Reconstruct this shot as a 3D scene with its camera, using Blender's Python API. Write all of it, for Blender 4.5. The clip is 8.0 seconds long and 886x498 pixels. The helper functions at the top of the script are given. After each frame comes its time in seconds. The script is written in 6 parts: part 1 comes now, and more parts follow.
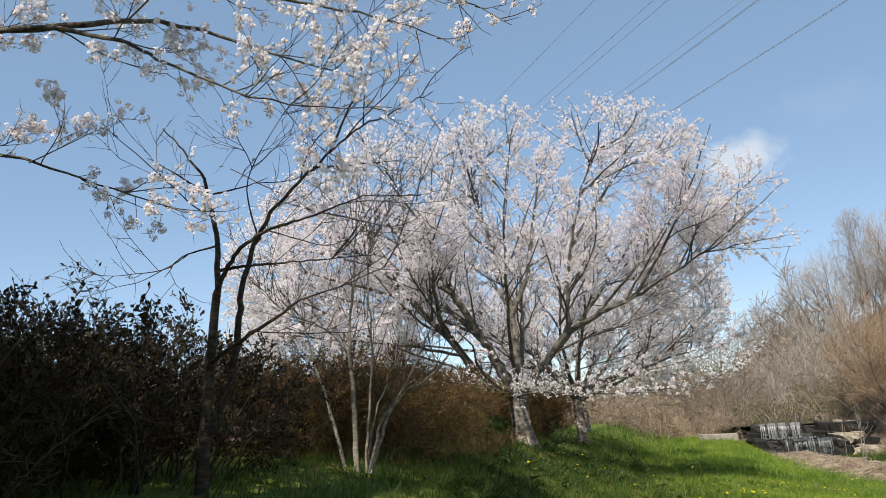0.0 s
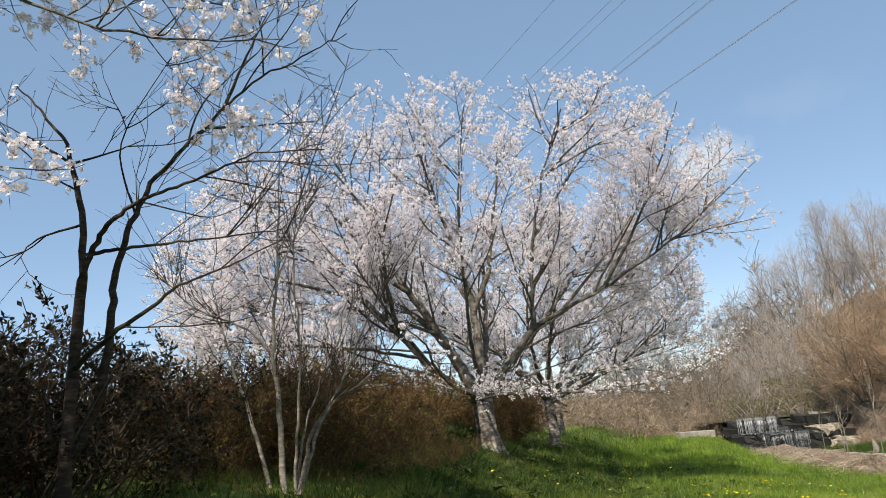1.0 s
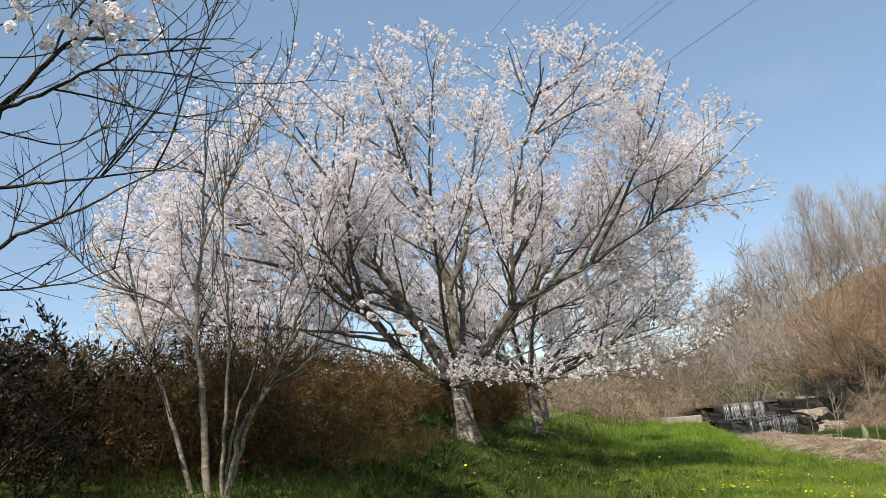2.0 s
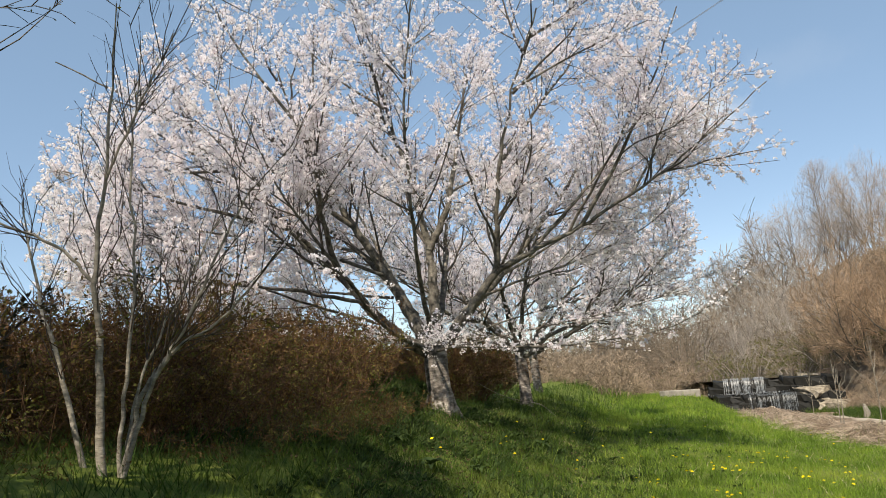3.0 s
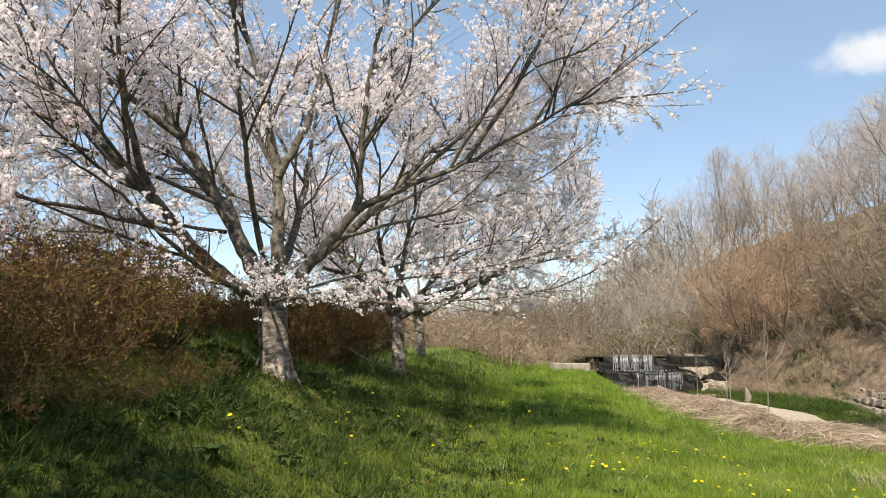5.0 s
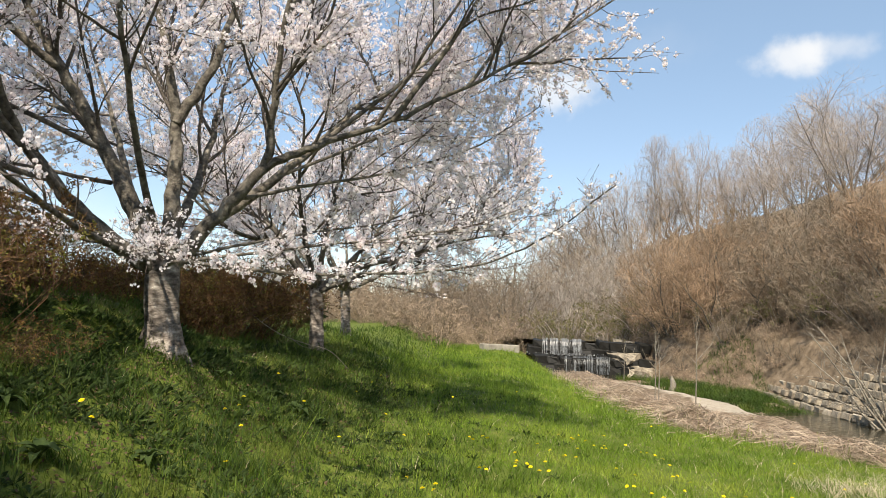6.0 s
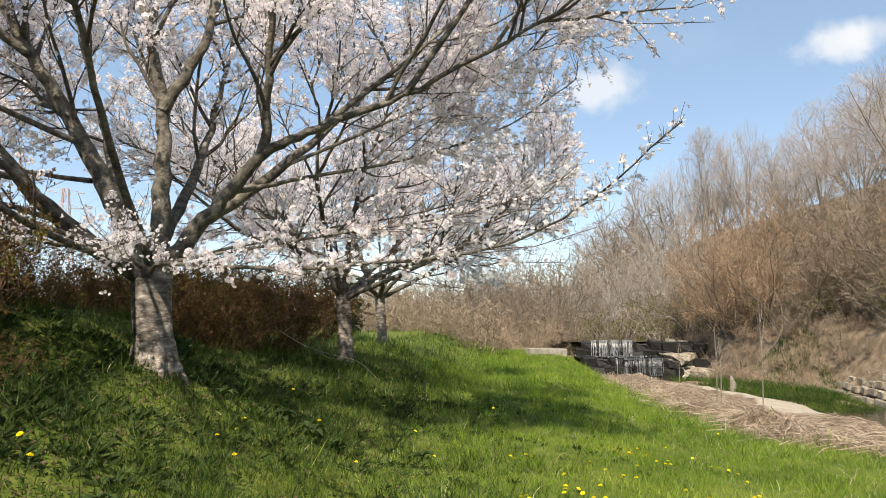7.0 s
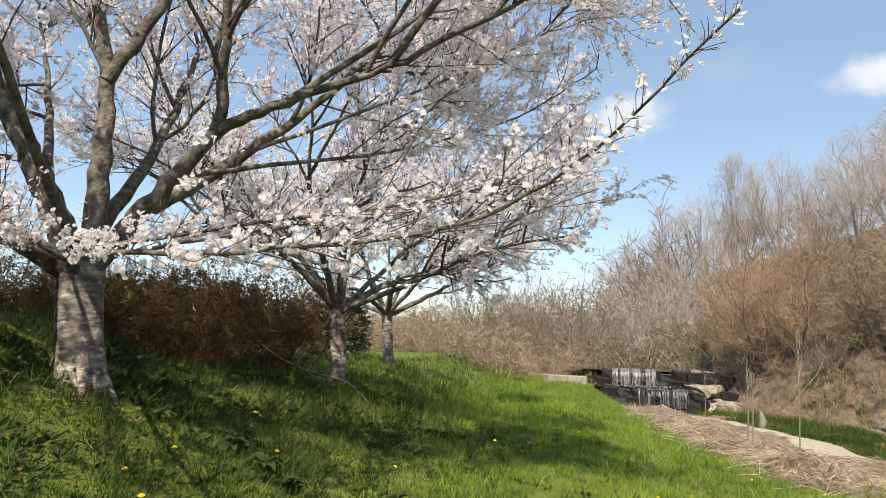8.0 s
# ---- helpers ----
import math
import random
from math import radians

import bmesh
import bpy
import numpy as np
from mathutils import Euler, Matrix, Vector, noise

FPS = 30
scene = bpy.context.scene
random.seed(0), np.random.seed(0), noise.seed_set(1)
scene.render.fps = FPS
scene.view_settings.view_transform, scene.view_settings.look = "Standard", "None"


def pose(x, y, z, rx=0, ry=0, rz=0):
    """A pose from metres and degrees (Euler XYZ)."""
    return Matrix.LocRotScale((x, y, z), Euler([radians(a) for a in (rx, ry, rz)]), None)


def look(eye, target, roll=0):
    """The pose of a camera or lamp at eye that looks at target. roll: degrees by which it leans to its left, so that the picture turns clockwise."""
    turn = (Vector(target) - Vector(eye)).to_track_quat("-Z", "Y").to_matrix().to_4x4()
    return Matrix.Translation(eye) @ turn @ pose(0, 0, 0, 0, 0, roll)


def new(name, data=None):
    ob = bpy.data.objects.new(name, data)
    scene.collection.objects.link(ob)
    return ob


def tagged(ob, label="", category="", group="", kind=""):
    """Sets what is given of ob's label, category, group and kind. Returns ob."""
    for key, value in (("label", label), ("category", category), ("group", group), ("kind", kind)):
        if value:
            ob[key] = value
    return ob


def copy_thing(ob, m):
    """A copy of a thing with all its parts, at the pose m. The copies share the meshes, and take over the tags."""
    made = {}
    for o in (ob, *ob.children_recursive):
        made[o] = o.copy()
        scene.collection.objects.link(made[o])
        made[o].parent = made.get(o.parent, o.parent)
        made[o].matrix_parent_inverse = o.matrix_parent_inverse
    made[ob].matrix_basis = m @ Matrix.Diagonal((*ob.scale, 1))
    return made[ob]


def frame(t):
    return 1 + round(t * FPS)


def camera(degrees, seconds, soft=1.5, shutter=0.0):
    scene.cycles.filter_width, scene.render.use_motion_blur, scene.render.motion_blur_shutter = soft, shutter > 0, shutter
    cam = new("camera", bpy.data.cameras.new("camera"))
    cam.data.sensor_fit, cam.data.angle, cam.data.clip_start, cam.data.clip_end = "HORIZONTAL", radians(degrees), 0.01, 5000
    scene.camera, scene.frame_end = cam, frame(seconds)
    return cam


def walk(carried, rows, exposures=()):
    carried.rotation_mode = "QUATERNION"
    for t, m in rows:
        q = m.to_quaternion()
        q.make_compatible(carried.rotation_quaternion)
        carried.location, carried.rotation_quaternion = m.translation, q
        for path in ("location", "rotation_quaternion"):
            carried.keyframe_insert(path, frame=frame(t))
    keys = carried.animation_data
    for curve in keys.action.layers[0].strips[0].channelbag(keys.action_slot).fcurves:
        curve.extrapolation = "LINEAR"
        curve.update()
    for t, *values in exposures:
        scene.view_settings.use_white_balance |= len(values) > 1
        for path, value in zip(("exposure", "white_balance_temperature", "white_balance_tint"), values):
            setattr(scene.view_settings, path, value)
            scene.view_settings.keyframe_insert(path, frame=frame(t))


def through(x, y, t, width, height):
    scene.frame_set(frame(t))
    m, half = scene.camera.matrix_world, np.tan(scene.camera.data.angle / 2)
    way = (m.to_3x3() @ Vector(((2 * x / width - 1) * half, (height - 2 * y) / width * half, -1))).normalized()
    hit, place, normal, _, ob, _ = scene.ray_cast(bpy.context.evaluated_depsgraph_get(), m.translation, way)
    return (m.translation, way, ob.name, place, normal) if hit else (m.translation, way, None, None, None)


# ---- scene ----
cam = camera(62.1, 8.0, soft=0.8)
PATH = [
    (0, (-0.02, 0.028, 1.62), (0.0, 1.98, 2.056), -3.6),
    (0.5, (0.156, 0.632, 1.583), (0.165, 2.582, 2.027), -5.3),
    (1, (0.363, 1.21, 1.573), (0.457, 3.157, 2.023), -5.9),
    (1.5, (0.52, 1.836, 1.576), (0.631, 3.786, 2.008), -6.1),
    (1.7, (0.552, 2.112, 1.606), (0.678, 4.064, 2.025), -6.3),
    (2.8, (1.09, 3.197, 1.551), (1.199, 5.162, 1.908), -4.9),
    (3, (1.177, 3.428, 1.576), (1.279, 5.399, 1.9), -4.4),
    (3.5, (1.49, 4.074, 1.566), (1.528, 6.05, 1.872), -4.5),
    (4, (1.671, 4.556, 1.584), (1.759, 6.534, 1.867), -1.2),
    (4.5, (1.935, 5.174, 1.541), (2.146, 7.148, 1.782), 0.4),
    (5, (2.146, 5.756, 1.541), (2.487, 7.715, 1.751), -0.6),
    (5.2, (2.214, 5.936, 1.553), (2.627, 7.882, 1.754), -0.8),
    (6.3, (2.679, 7.189, 1.57), (3.202, 9.115, 1.7), 2.1),
    (6.5, (2.76, 7.437, 1.557), (3.313, 9.356, 1.677), 1.0),
    (7, (3.047, 7.981, 1.493), (3.442, 9.935, 1.659), -0.3),
    (7.5, (3.324, 8.629, 1.491), (3.619, 10.595, 1.705), -0.3),
    (8, (3.663, 9.222, 1.422), (3.991, 11.182, 1.648), 1.6),
]
walk(cam, [(t, look(eye, target, roll)) for t, eye, target, roll in PATH], [(0, 0.42, 6900, 10), (1.5, 0.42, 6950, 10), (3, 0.46, 7200, 10), (5, 0.66, 7350, 11), (8, 0.66, 7350, 11)])

# ---- sky, sun ----
SUN = Vector((-0.32, -0.76, 0.96)).normalized()
SUN_EL, SUN_ROT = math.asin(SUN.z), math.atan2(SUN.x, SUN.y)
world = bpy.data.worlds.new("sky")
scene.world = world
world.use_nodes = True
wn, wl = world.node_tree.nodes, world.node_tree.links
wn.clear()
w_out, w_bg = wn.new("ShaderNodeOutputWorld"), wn.new("ShaderNodeBackground")
w_sky = wn.new("ShaderNodeTexSky")
w_sky.sky_type, w_sky.sun_disc = "NISHITA", False
w_sky.sun_elevation, w_sky.sun_rotation = SUN_EL, SUN_ROT
w_sky.air_density, w_sky.dust_density, w_sky.ozone_density = 0.85, 0.05, 0.35
w_sky.altitude = 1200
w_bg.inputs["Strength"].default_value = 0.147
w_tc = wn.new("ShaderNodeTexCoord")


def sky_way(az, el):
    a, e = radians(az), radians(el)
    return (math.sin(a) * math.cos(e), math.cos(a) * math.cos(e), math.sin(e))


def cloud_mask(az, el, wide, high, soft):
    """A ragged small cumulus in one direction of the sky: a factor socket."""
    sub = wn.new("ShaderNodeVectorMath")
    sub.operation = "SUBTRACT"
    sub.inputs[1].default_value = sky_way(az, el)
    wl.new(w_tc.outputs["Generated"], sub.inputs[0])
    rot = wn.new("ShaderNodeVectorRotate")
    rot.rotation_type = "Z_AXIS"
    rot.inputs["Angle"].default_value = radians(az)
    wl.new(sub.outputs[0], rot.inputs["Vector"])
    mul = wn.new("ShaderNodeVectorMath")
    mul.operation = "MULTIPLY"
    mul.inputs[1].default_value = (1 / radians(wide), 1 / radians(wide), 1 / radians(high))
    wl.new(rot.outputs[0], mul.inputs[0])
    length = wn.new("ShaderNodeVectorMath")
    length.operation = "LENGTH"
    wl.new(mul.outputs[0], length.inputs[0])
    nz = wn.new("ShaderNodeTexNoise")
    nz.inputs["Scale"].default_value, nz.inputs["Detail"].default_value = 34.0, 6.0
    wl.new(w_tc.outputs["Generated"], nz.inputs["Vector"])
    add = wn.new("ShaderNodeMath")
    add.operation = "MULTIPLY_ADD"
    wl.new(nz.outputs["Fac"], add.inputs[0])
    add.inputs[1].default_value = 1.5
    wl.new(length.outputs["Value"], add.inputs[2])
    ramp = wn.new("ShaderNodeMapRange")
    ramp.interpolation_type = "SMOOTHSTEP"
    ramp.inputs["From Min"].default_value, ramp.inputs["From Max"].default_value = 1.75 + soft, 1.1
    wl.new(add.outputs[0], ramp.inputs["Value"])
    return ramp.outputs["Result"]


veil = wn.new("ShaderNodeMix")
veil.data_type = "RGBA"
veil.inputs["Factor"].default_value = 0.5
wl.new(w_sky.outputs["Color"], veil.inputs["A"])
veil.inputs["B"].default_value = (1.45, 2.4, 3.65, 1)
last = veil.outputs["Result"]
for spec, power in (((23.9, 16.6, 2.9, 1.7, 0.3), 0.62), ((40.5, 18.0, 2.5, 1.4, 0.25), 0.68), ((42.8, 18.2, 2.6, 0.9, 0.4), 0.4), ((-14.0, 4.6, 8.0, 2.6, 0.5), 0.10), ((30.5, 19.5, 3.2, 1.2, 0.6), 0.05)):
    fac = wn.new("ShaderNodeMath")
    fac.operation = "MULTIPLY"
    fac.inputs[1].default_value = power
    wl.new(cloud_mask(*spec), fac.inputs[0])
    mix = wn.new("ShaderNodeMix")
    mix.data_type = "RGBA"
    wl.new(fac.outputs[0], mix.inputs["Factor"])
    wl.new(last, mix.inputs["A"])
    mix.inputs["B"].default_value = (4.4, 4.65, 5.0, 1)
    last = mix.outputs["Result"]
wl.new(last, w_bg.inputs["Color"])
wl.new(w_bg.outputs[0], w_out.inputs[0])

sun_data = bpy.data.lights.new("sun", "SUN")
sun_data.energy, sun_data.angle, sun_data.color = 4.8, radians(0.6), (1.0, 0.945, 0.855)
sun = new("sun", sun_data)
sun.matrix_world = look((0, 0, 0), tuple(-SUN))


# ---- materials ----
def material(name, colours, scale=6.0, detail=6.0, rough=0.85, stretch=(1, 1, 1), bump=0.3, bump_scale=None, spread=(0.3, 0.7),
             island=0.0, through=0.0, objects=0.0, gloss=0.3, coarse=0.0):
    """A mottled surface: noise between colours, a second coarser noise, relief; island and objects vary the value piece by piece;
    through: the share of light that comes through from behind."""
    m = bpy.data.materials.new(name)
    m.use_nodes = True
    n, l = m.node_tree.nodes, m.node_tree.links
    b = n["Principled BSDF"]
    b.inputs["Roughness"].default_value = rough
    b.inputs["Specular IOR Level"].default_value = gloss
    tc, mp = n.new("ShaderNodeTexCoord"), n.new("ShaderNodeMapping")
    mp.inputs["Scale"].default_value = stretch
    l.new(tc.outputs["Object"], mp.inputs["Vector"])
    nz = n.new("ShaderNodeTexNoise")
    nz.inputs["Scale"].default_value, nz.inputs["Detail"].default_value, nz.inputs["Roughness"].default_value = scale, detail, 0.65
    l.new(mp.outputs[0], nz.inputs["Vector"])
    ramp = n.new("ShaderNodeValToRGB")
    el = ramp.color_ramp.elements
    lo, hi = spread
    el[0].position, el[1].position = lo, hi
    el[0].color, el[1].color = (*colours[0], 1), (*colours[-1], 1)
    for k, c in enumerate(colours[1:-1]):
        e = el.new(lo + (hi - lo) * (k + 1) / (len(colours) - 1))
        e.color = (*c, 1)
    l.new(nz.outputs["Fac"], ramp.inputs["Fac"])
    colour = ramp.outputs["Color"]
    amounts = []
    if coarse:
        nc = n.new("ShaderNodeTexNoise")
        nc.inputs["Scale"].default_value, nc.inputs["Detail"].default_value = scale * 0.13, 3.0
        l.new(tc.outputs["Object"], nc.inputs["Vector"])
        amounts.append((nc.outputs["Fac"], coarse * 2))
    if island:
        amounts.append((n.new("ShaderNodeNewGeometry").outputs["Random Per Island"], island))
    if objects:
        amounts.append((n.new("ShaderNodeObjectInfo").outputs["Random"], objects))
    for socket, amount in amounts:
        vary = n.new("ShaderNodeMapRange")
        vary.inputs["To Min"].default_value, vary.inputs["To Max"].default_value = 1 - amount, 1 + amount
        l.new(socket, vary.inputs["Value"])
        hsv = n.new("ShaderNodeHueSaturation")
        l.new(vary.outputs[0], hsv.inputs["Value"])
        l.new(colour, hsv.inputs["Color"])
        colour = hsv.outputs["Color"]
    l.new(colour, b.inputs["Base Color"])
    if bump:
        nb = n.new("ShaderNodeTexNoise")
        nb.inputs["Scale"].default_value, nb.inputs["Detail"].default_value = bump_scale or scale * 3, 6.0
        l.new(mp.outputs[0], nb.inputs["Vector"])
        bp = n.new("ShaderNodeBump")
        bp.inputs["Strength"].default_value, bp.inputs["Distance"].default_value = bump, 0.02
        l.new(nb.outputs["Fac"], bp.inputs["Height"])
        l.new(bp.outputs[0], b.inputs["Normal"])
    if through:
        tr, mx = n.new("ShaderNodeBsdfTranslucent"), n.new("ShaderNodeMixShader")
        l.new(colour, tr.inputs["Color"])
        mx.inputs[0].default_value = through
        l.new(b.outputs[0], mx.inputs[1])
        l.new(tr.outputs[0], mx.inputs[2])
        l.new(mx.outputs[0], n["Material Output"].inputs["Surface"])
    return m


BARK = material("cherry_bark", [(0.035, 0.03, 0.026), (0.085, 0.072, 0.06), (0.17, 0.15, 0.13)], 9, rough=0.9, stretch=(1, 1, 4), bump=0.6, coarse=0.25)
TRUNK_BARK = material("trunk_bark", [(0.05, 0.042, 0.036), (0.13, 0.11, 0.095), (0.27, 0.24, 0.21), (0.56, 0.52, 0.465)], 5, rough=0.9, stretch=(1.2, 1.2, 2.4), bump=0.9, bump_scale=14, coarse=0.45, spread=(0.32, 0.70))
LIMB_BARK = material("limb_bark", [(0.03, 0.026, 0.022), (0.085, 0.075, 0.062), (0.16, 0.145, 0.12), (0.26, 0.24, 0.20)], 11, rough=0.9, bump=1.0, coarse=0.45, spread=(0.3, 0.72))
TWIG = material("twig_bark", [(0.05, 0.038, 0.034), (0.13, 0.10, 0.088)], 30, bump=0, island=0.3)
DARK_TWIG = material("dark_twig_bark", [(0.03, 0.024, 0.02), (0.09, 0.07, 0.055)], 20, bump=0, island=0.3)
DARK_BARK = material("dark_stem_bark", [(0.014, 0.011, 0.009), (0.045, 0.034, 0.025), (0.095, 0.075, 0.055)], 9, rough=0.9, stretch=(1, 1, 3), bump=0.5, coarse=0.3)
PALE_BARK = material("pale_stem_bark", [(0.10, 0.088, 0.07), (0.23, 0.205, 0.165), (0.39, 0.35, 0.29)], 9, stretch=(1, 1, 3), bump=0.5, coarse=0.3)
PETAL = material("petal", [(0.925, 0.868, 0.884), (0.95, 0.915, 0.927)], 3, rough=0.7, bump=0, island=0.08, through=0.62, gloss=0.2)
BUD = material("bud", [(0.22, 0.07, 0.06), (0.40, 0.18, 0.13)], 8, bump=0, island=0.4, through=0.2)
YOUNG_LEAF = material("young_leaf", [(0.10, 0.12, 0.03), (0.20, 0.17, 0.05)], 8, bump=0, island=0.35, through=0.35)
HEDGE_STEM = material("hedge_stem", [(0.05, 0.026, 0.015), (0.15, 0.082, 0.045)], 6, bump=0, island=0.45)
HEDGE_LEAF = material("hedge_leaf", [(0.088, 0.035, 0.013), (0.132, 0.072, 0.021), (0.135, 0.138, 0.031)], 1.5, bump=0, island=0.55, through=0.35, spread=(0.33, 0.60))
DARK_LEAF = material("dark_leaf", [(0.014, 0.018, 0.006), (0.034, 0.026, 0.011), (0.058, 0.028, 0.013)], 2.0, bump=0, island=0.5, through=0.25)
CONIFER = material("conifer_needles", [(0.02, 0.035, 0.012), (0.06, 0.09, 0.025)], 3, bump=0, island=0.4, through=0.15)
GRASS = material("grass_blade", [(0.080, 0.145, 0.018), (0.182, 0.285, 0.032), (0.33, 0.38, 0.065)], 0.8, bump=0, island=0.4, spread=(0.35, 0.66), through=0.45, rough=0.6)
# Darker copy of the grass: shade under the trees put into its colour.
DARKENED_GRASS = material("darkened_grass_blade", [(0.026, 0.056, 0.010), (0.062, 0.112, 0.015), (0.14, 0.175, 0.03)], 1.2, bump=0, island=0.4, through=0.4, rough=0.6, spread=(0.35, 0.66))
CREAM = material("bleached_blade", [(0.42, 0.35, 0.22), (0.64, 0.57, 0.41)], 3, bump=0, island=0.25, through=0.25)
STRAW = material("dry_straw", [(0.22, 0.16, 0.115), (0.38, 0.30, 0.225), (0.52, 0.445, 0.345)], 3, bump=0, island=0.45, through=0.15)
WILLOW = material("willow_twig", [(0.25, 0.168, 0.108), (0.38, 0.27, 0.18)], 0.4, bump=0, island=0.35, objects=0.25, through=0.2)
SCRUB = material("scrub_twig", [(0.165, 0.125, 0.088), (0.31, 0.25, 0.185)], 0.5, bump=0, island=0.2, objects=0.2, through=0.15)
# Pale grey puts distance haze into the colour of far twigs.
HAZED_TWIG = material("hazed_grey_twig", [(0.34, 0.29, 0.255), (0.48, 0.42, 0.375)], 0.6, bump=0, island=0.25, objects=0.2, through=0.1)
GREY_LIMB = material("grey_limb_bark", [(0.18, 0.155, 0.135), (0.33, 0.285, 0.25)], 2.0, bump=0.3, coarse=0.2)
PALE_TWIG = material("pale_grey_twig", [(0.31, 0.27, 0.235), (0.46, 0.41, 0.36)], 0.5, bump=0, island=0.3, objects=0.15, through=0.1)
REED_SCRUB = material("brown_scrub", [(0.21, 0.155, 0.108), (0.40, 0.31, 0.225)], 0.5, bump=0, island=0.35, objects=0.4, through=0.15)
STONE = material("wall_stone", [(0.10, 0.085, 0.06), (0.27, 0.23, 0.175), (0.45, 0.40, 0.31)], 4, bump=0.9, objects=0.25, coarse=0.2)
WET_STONE = material("wet_stone", [(0.008, 0.008, 0.007), (0.022, 0.021, 0.018)], 3, rough=0.55, bump=0.9, gloss=0.3)
CONCRETE = material("concrete", [(0.20, 0.18, 0.15), (0.36, 0.33, 0.28)], 4, bump=0.4, coarse=0.2)
WHITE_WATER = material("white_water", [(0.10, 0.107, 0.115), (0.40, 0.42, 0.43)], 9, bump=0, island=0.4, through=0.3, rough=0.3)
FOAM = material("falling_water", [(0.05, 0.055, 0.06), (0.24, 0.26, 0.27)], 9, bump=0, island=0.5, through=0.3, rough=0.3)
YELLOW = material("dandelion_yellow", [(0.80, 0.62, 0.01), (0.90, 0.80, 0.03)], 30, bump=0.2, through=0.2)
STEM_GREEN = material("stem_green", [(0.09, 0.14, 0.03), (0.15, 0.18, 0.05)], 20, bump=0, through=0.2)
WEED = material("weed_leaf", [(0.02, 0.042, 0.010), (0.06, 0.092, 0.022)], 5, bump=0, island=0.3, through=0.25)
OLIVE = material("olive_leaf", [(0.07, 0.07, 0.022), (0.15, 0.15, 0.05), (0.22, 0.19, 0.08)], 1.2, bump=0, island=0.4, through=0.3)
LITTER = material("fallen_leaf", [(0.06, 0.04, 0.024), (0.16, 0.11, 0.066)], 5, bump=0, island=0.4, through=0.1)
# Both steels are lightened: distance haze put into metal and paint colours.
HAZED_STEEL = material("hazed_galvanised_steel", [(0.46, 0.46, 0.48), (0.54, 0.54, 0.56)], 1, bump=0, rough=0.6)
HAZED_RED_STEEL = material("hazed_red_painted_steel", [(0.50, 0.37, 0.35), (0.56, 0.43, 0.41)], 1, bump=0, rough=0.6)
CABLE = material("cable", [(0.22, 0.23, 0.25), (0.28, 0.29, 0.31)], 1, bump=0, rough=0.6)

WATER = bpy.data.materials.new("stream_water")
WATER.use_nodes = True
_n, _l = WATER.node_tree.nodes, WATER.node_tree.links
_b = _n["Principled BSDF"]
_b.inputs["Base Color"].default_value = (0.045, 0.04, 0.025, 1)
_b.inputs["Roughness"].default_value, _b.inputs["IOR"].default_value = 0.07, 1.33
_t, _z, _p = _n.new("ShaderNodeTexCoord"), _n.new("ShaderNodeTexNoise"), _n.new("ShaderNodeBump")
_z.inputs["Scale"].default_value, _z.inputs["Detail"].default_value = 3.0, 4.0
_p.inputs["Strength"].default_value, _p.inputs["Distance"].default_value = 0.35, 0.05
_l.new(_t.outputs["Object"], _z.inputs["Vector"])
_l.new(_z.outputs["Fac"], _p.inputs["Height"])
_l.new(_p.outputs[0], _b.inputs["Normal"])


# ---- mesh helpers ----
def fast_mesh(name, verts, faces):
    """A mesh from arrays; faces all have the same number of corners."""
    verts, faces = np.asarray(verts, np.float32).reshape(-1, 3), np.asarray(faces, np.int32)
    me = bpy.data.meshes.new(name)
    me.vertices.add(len(verts))
    me.vertices.foreach_set("co", verts.ravel())
    me.loops.add(faces.size)
    me.loops.foreach_set("vertex_index", faces.ravel())
    me.polygons.add(len(faces))
    me.polygons.foreach_set("loop_start", np.arange(0, faces.size, faces.shape[1], dtype=np.int32))
    me.update(calc_edges=True)
    return me


def part(name, me, mat, parent=None, label="", smooth=False, kind=""):
    if isinstance(me, bmesh.types.BMesh):
        bm, me = me, bpy.data.meshes.new(name)
        bm.to_mesh(me)
        bm.free()
    if not me.materials:
        me.materials.append(mat)
    if smooth:
        me.polygons.foreach_set("use_smooth", np.ones(len(me.polygons), bool))
    ob = new(name, me)
    ob.parent = parent
    return tagged(ob, label, kind=kind)


def thing(name, place, label, category, group="", kind=""):
    ob = new(name)
    ob.empty_display_size = 0.2
    ob.location = place
    return tagged(ob, label, category, group, kind)


def unit(a):
    return a / np.maximum(np.linalg.norm(a, axis=-1, keepdims=True), 1e-9)


def frames_of(d):
    ref = np.where(np.abs(d[..., 2:3]) > 0.9, np.array([1.0, 0, 0]), np.array([0, 0, 1.0]))
    a = unit(np.cross(d, ref))
    return a, np.cross(d, a)


def grid_faces(n, rows, k, closed=True):
    """Quads for n tubes of rows rings with k corners."""
    r, c = np.meshgrid(np.arange(rows - 1), np.arange(k if closed else k - 1), indexing="ij")
    q = np.stack([r * k + c, r * k + (c + 1) % k, (r + 1) * k + (c + 1) % k, (r + 1) * k + c], -1).reshape(-1, 4)
    return (np.arange(n)[:, None, None] * rows * k + q).reshape(-1, 4)


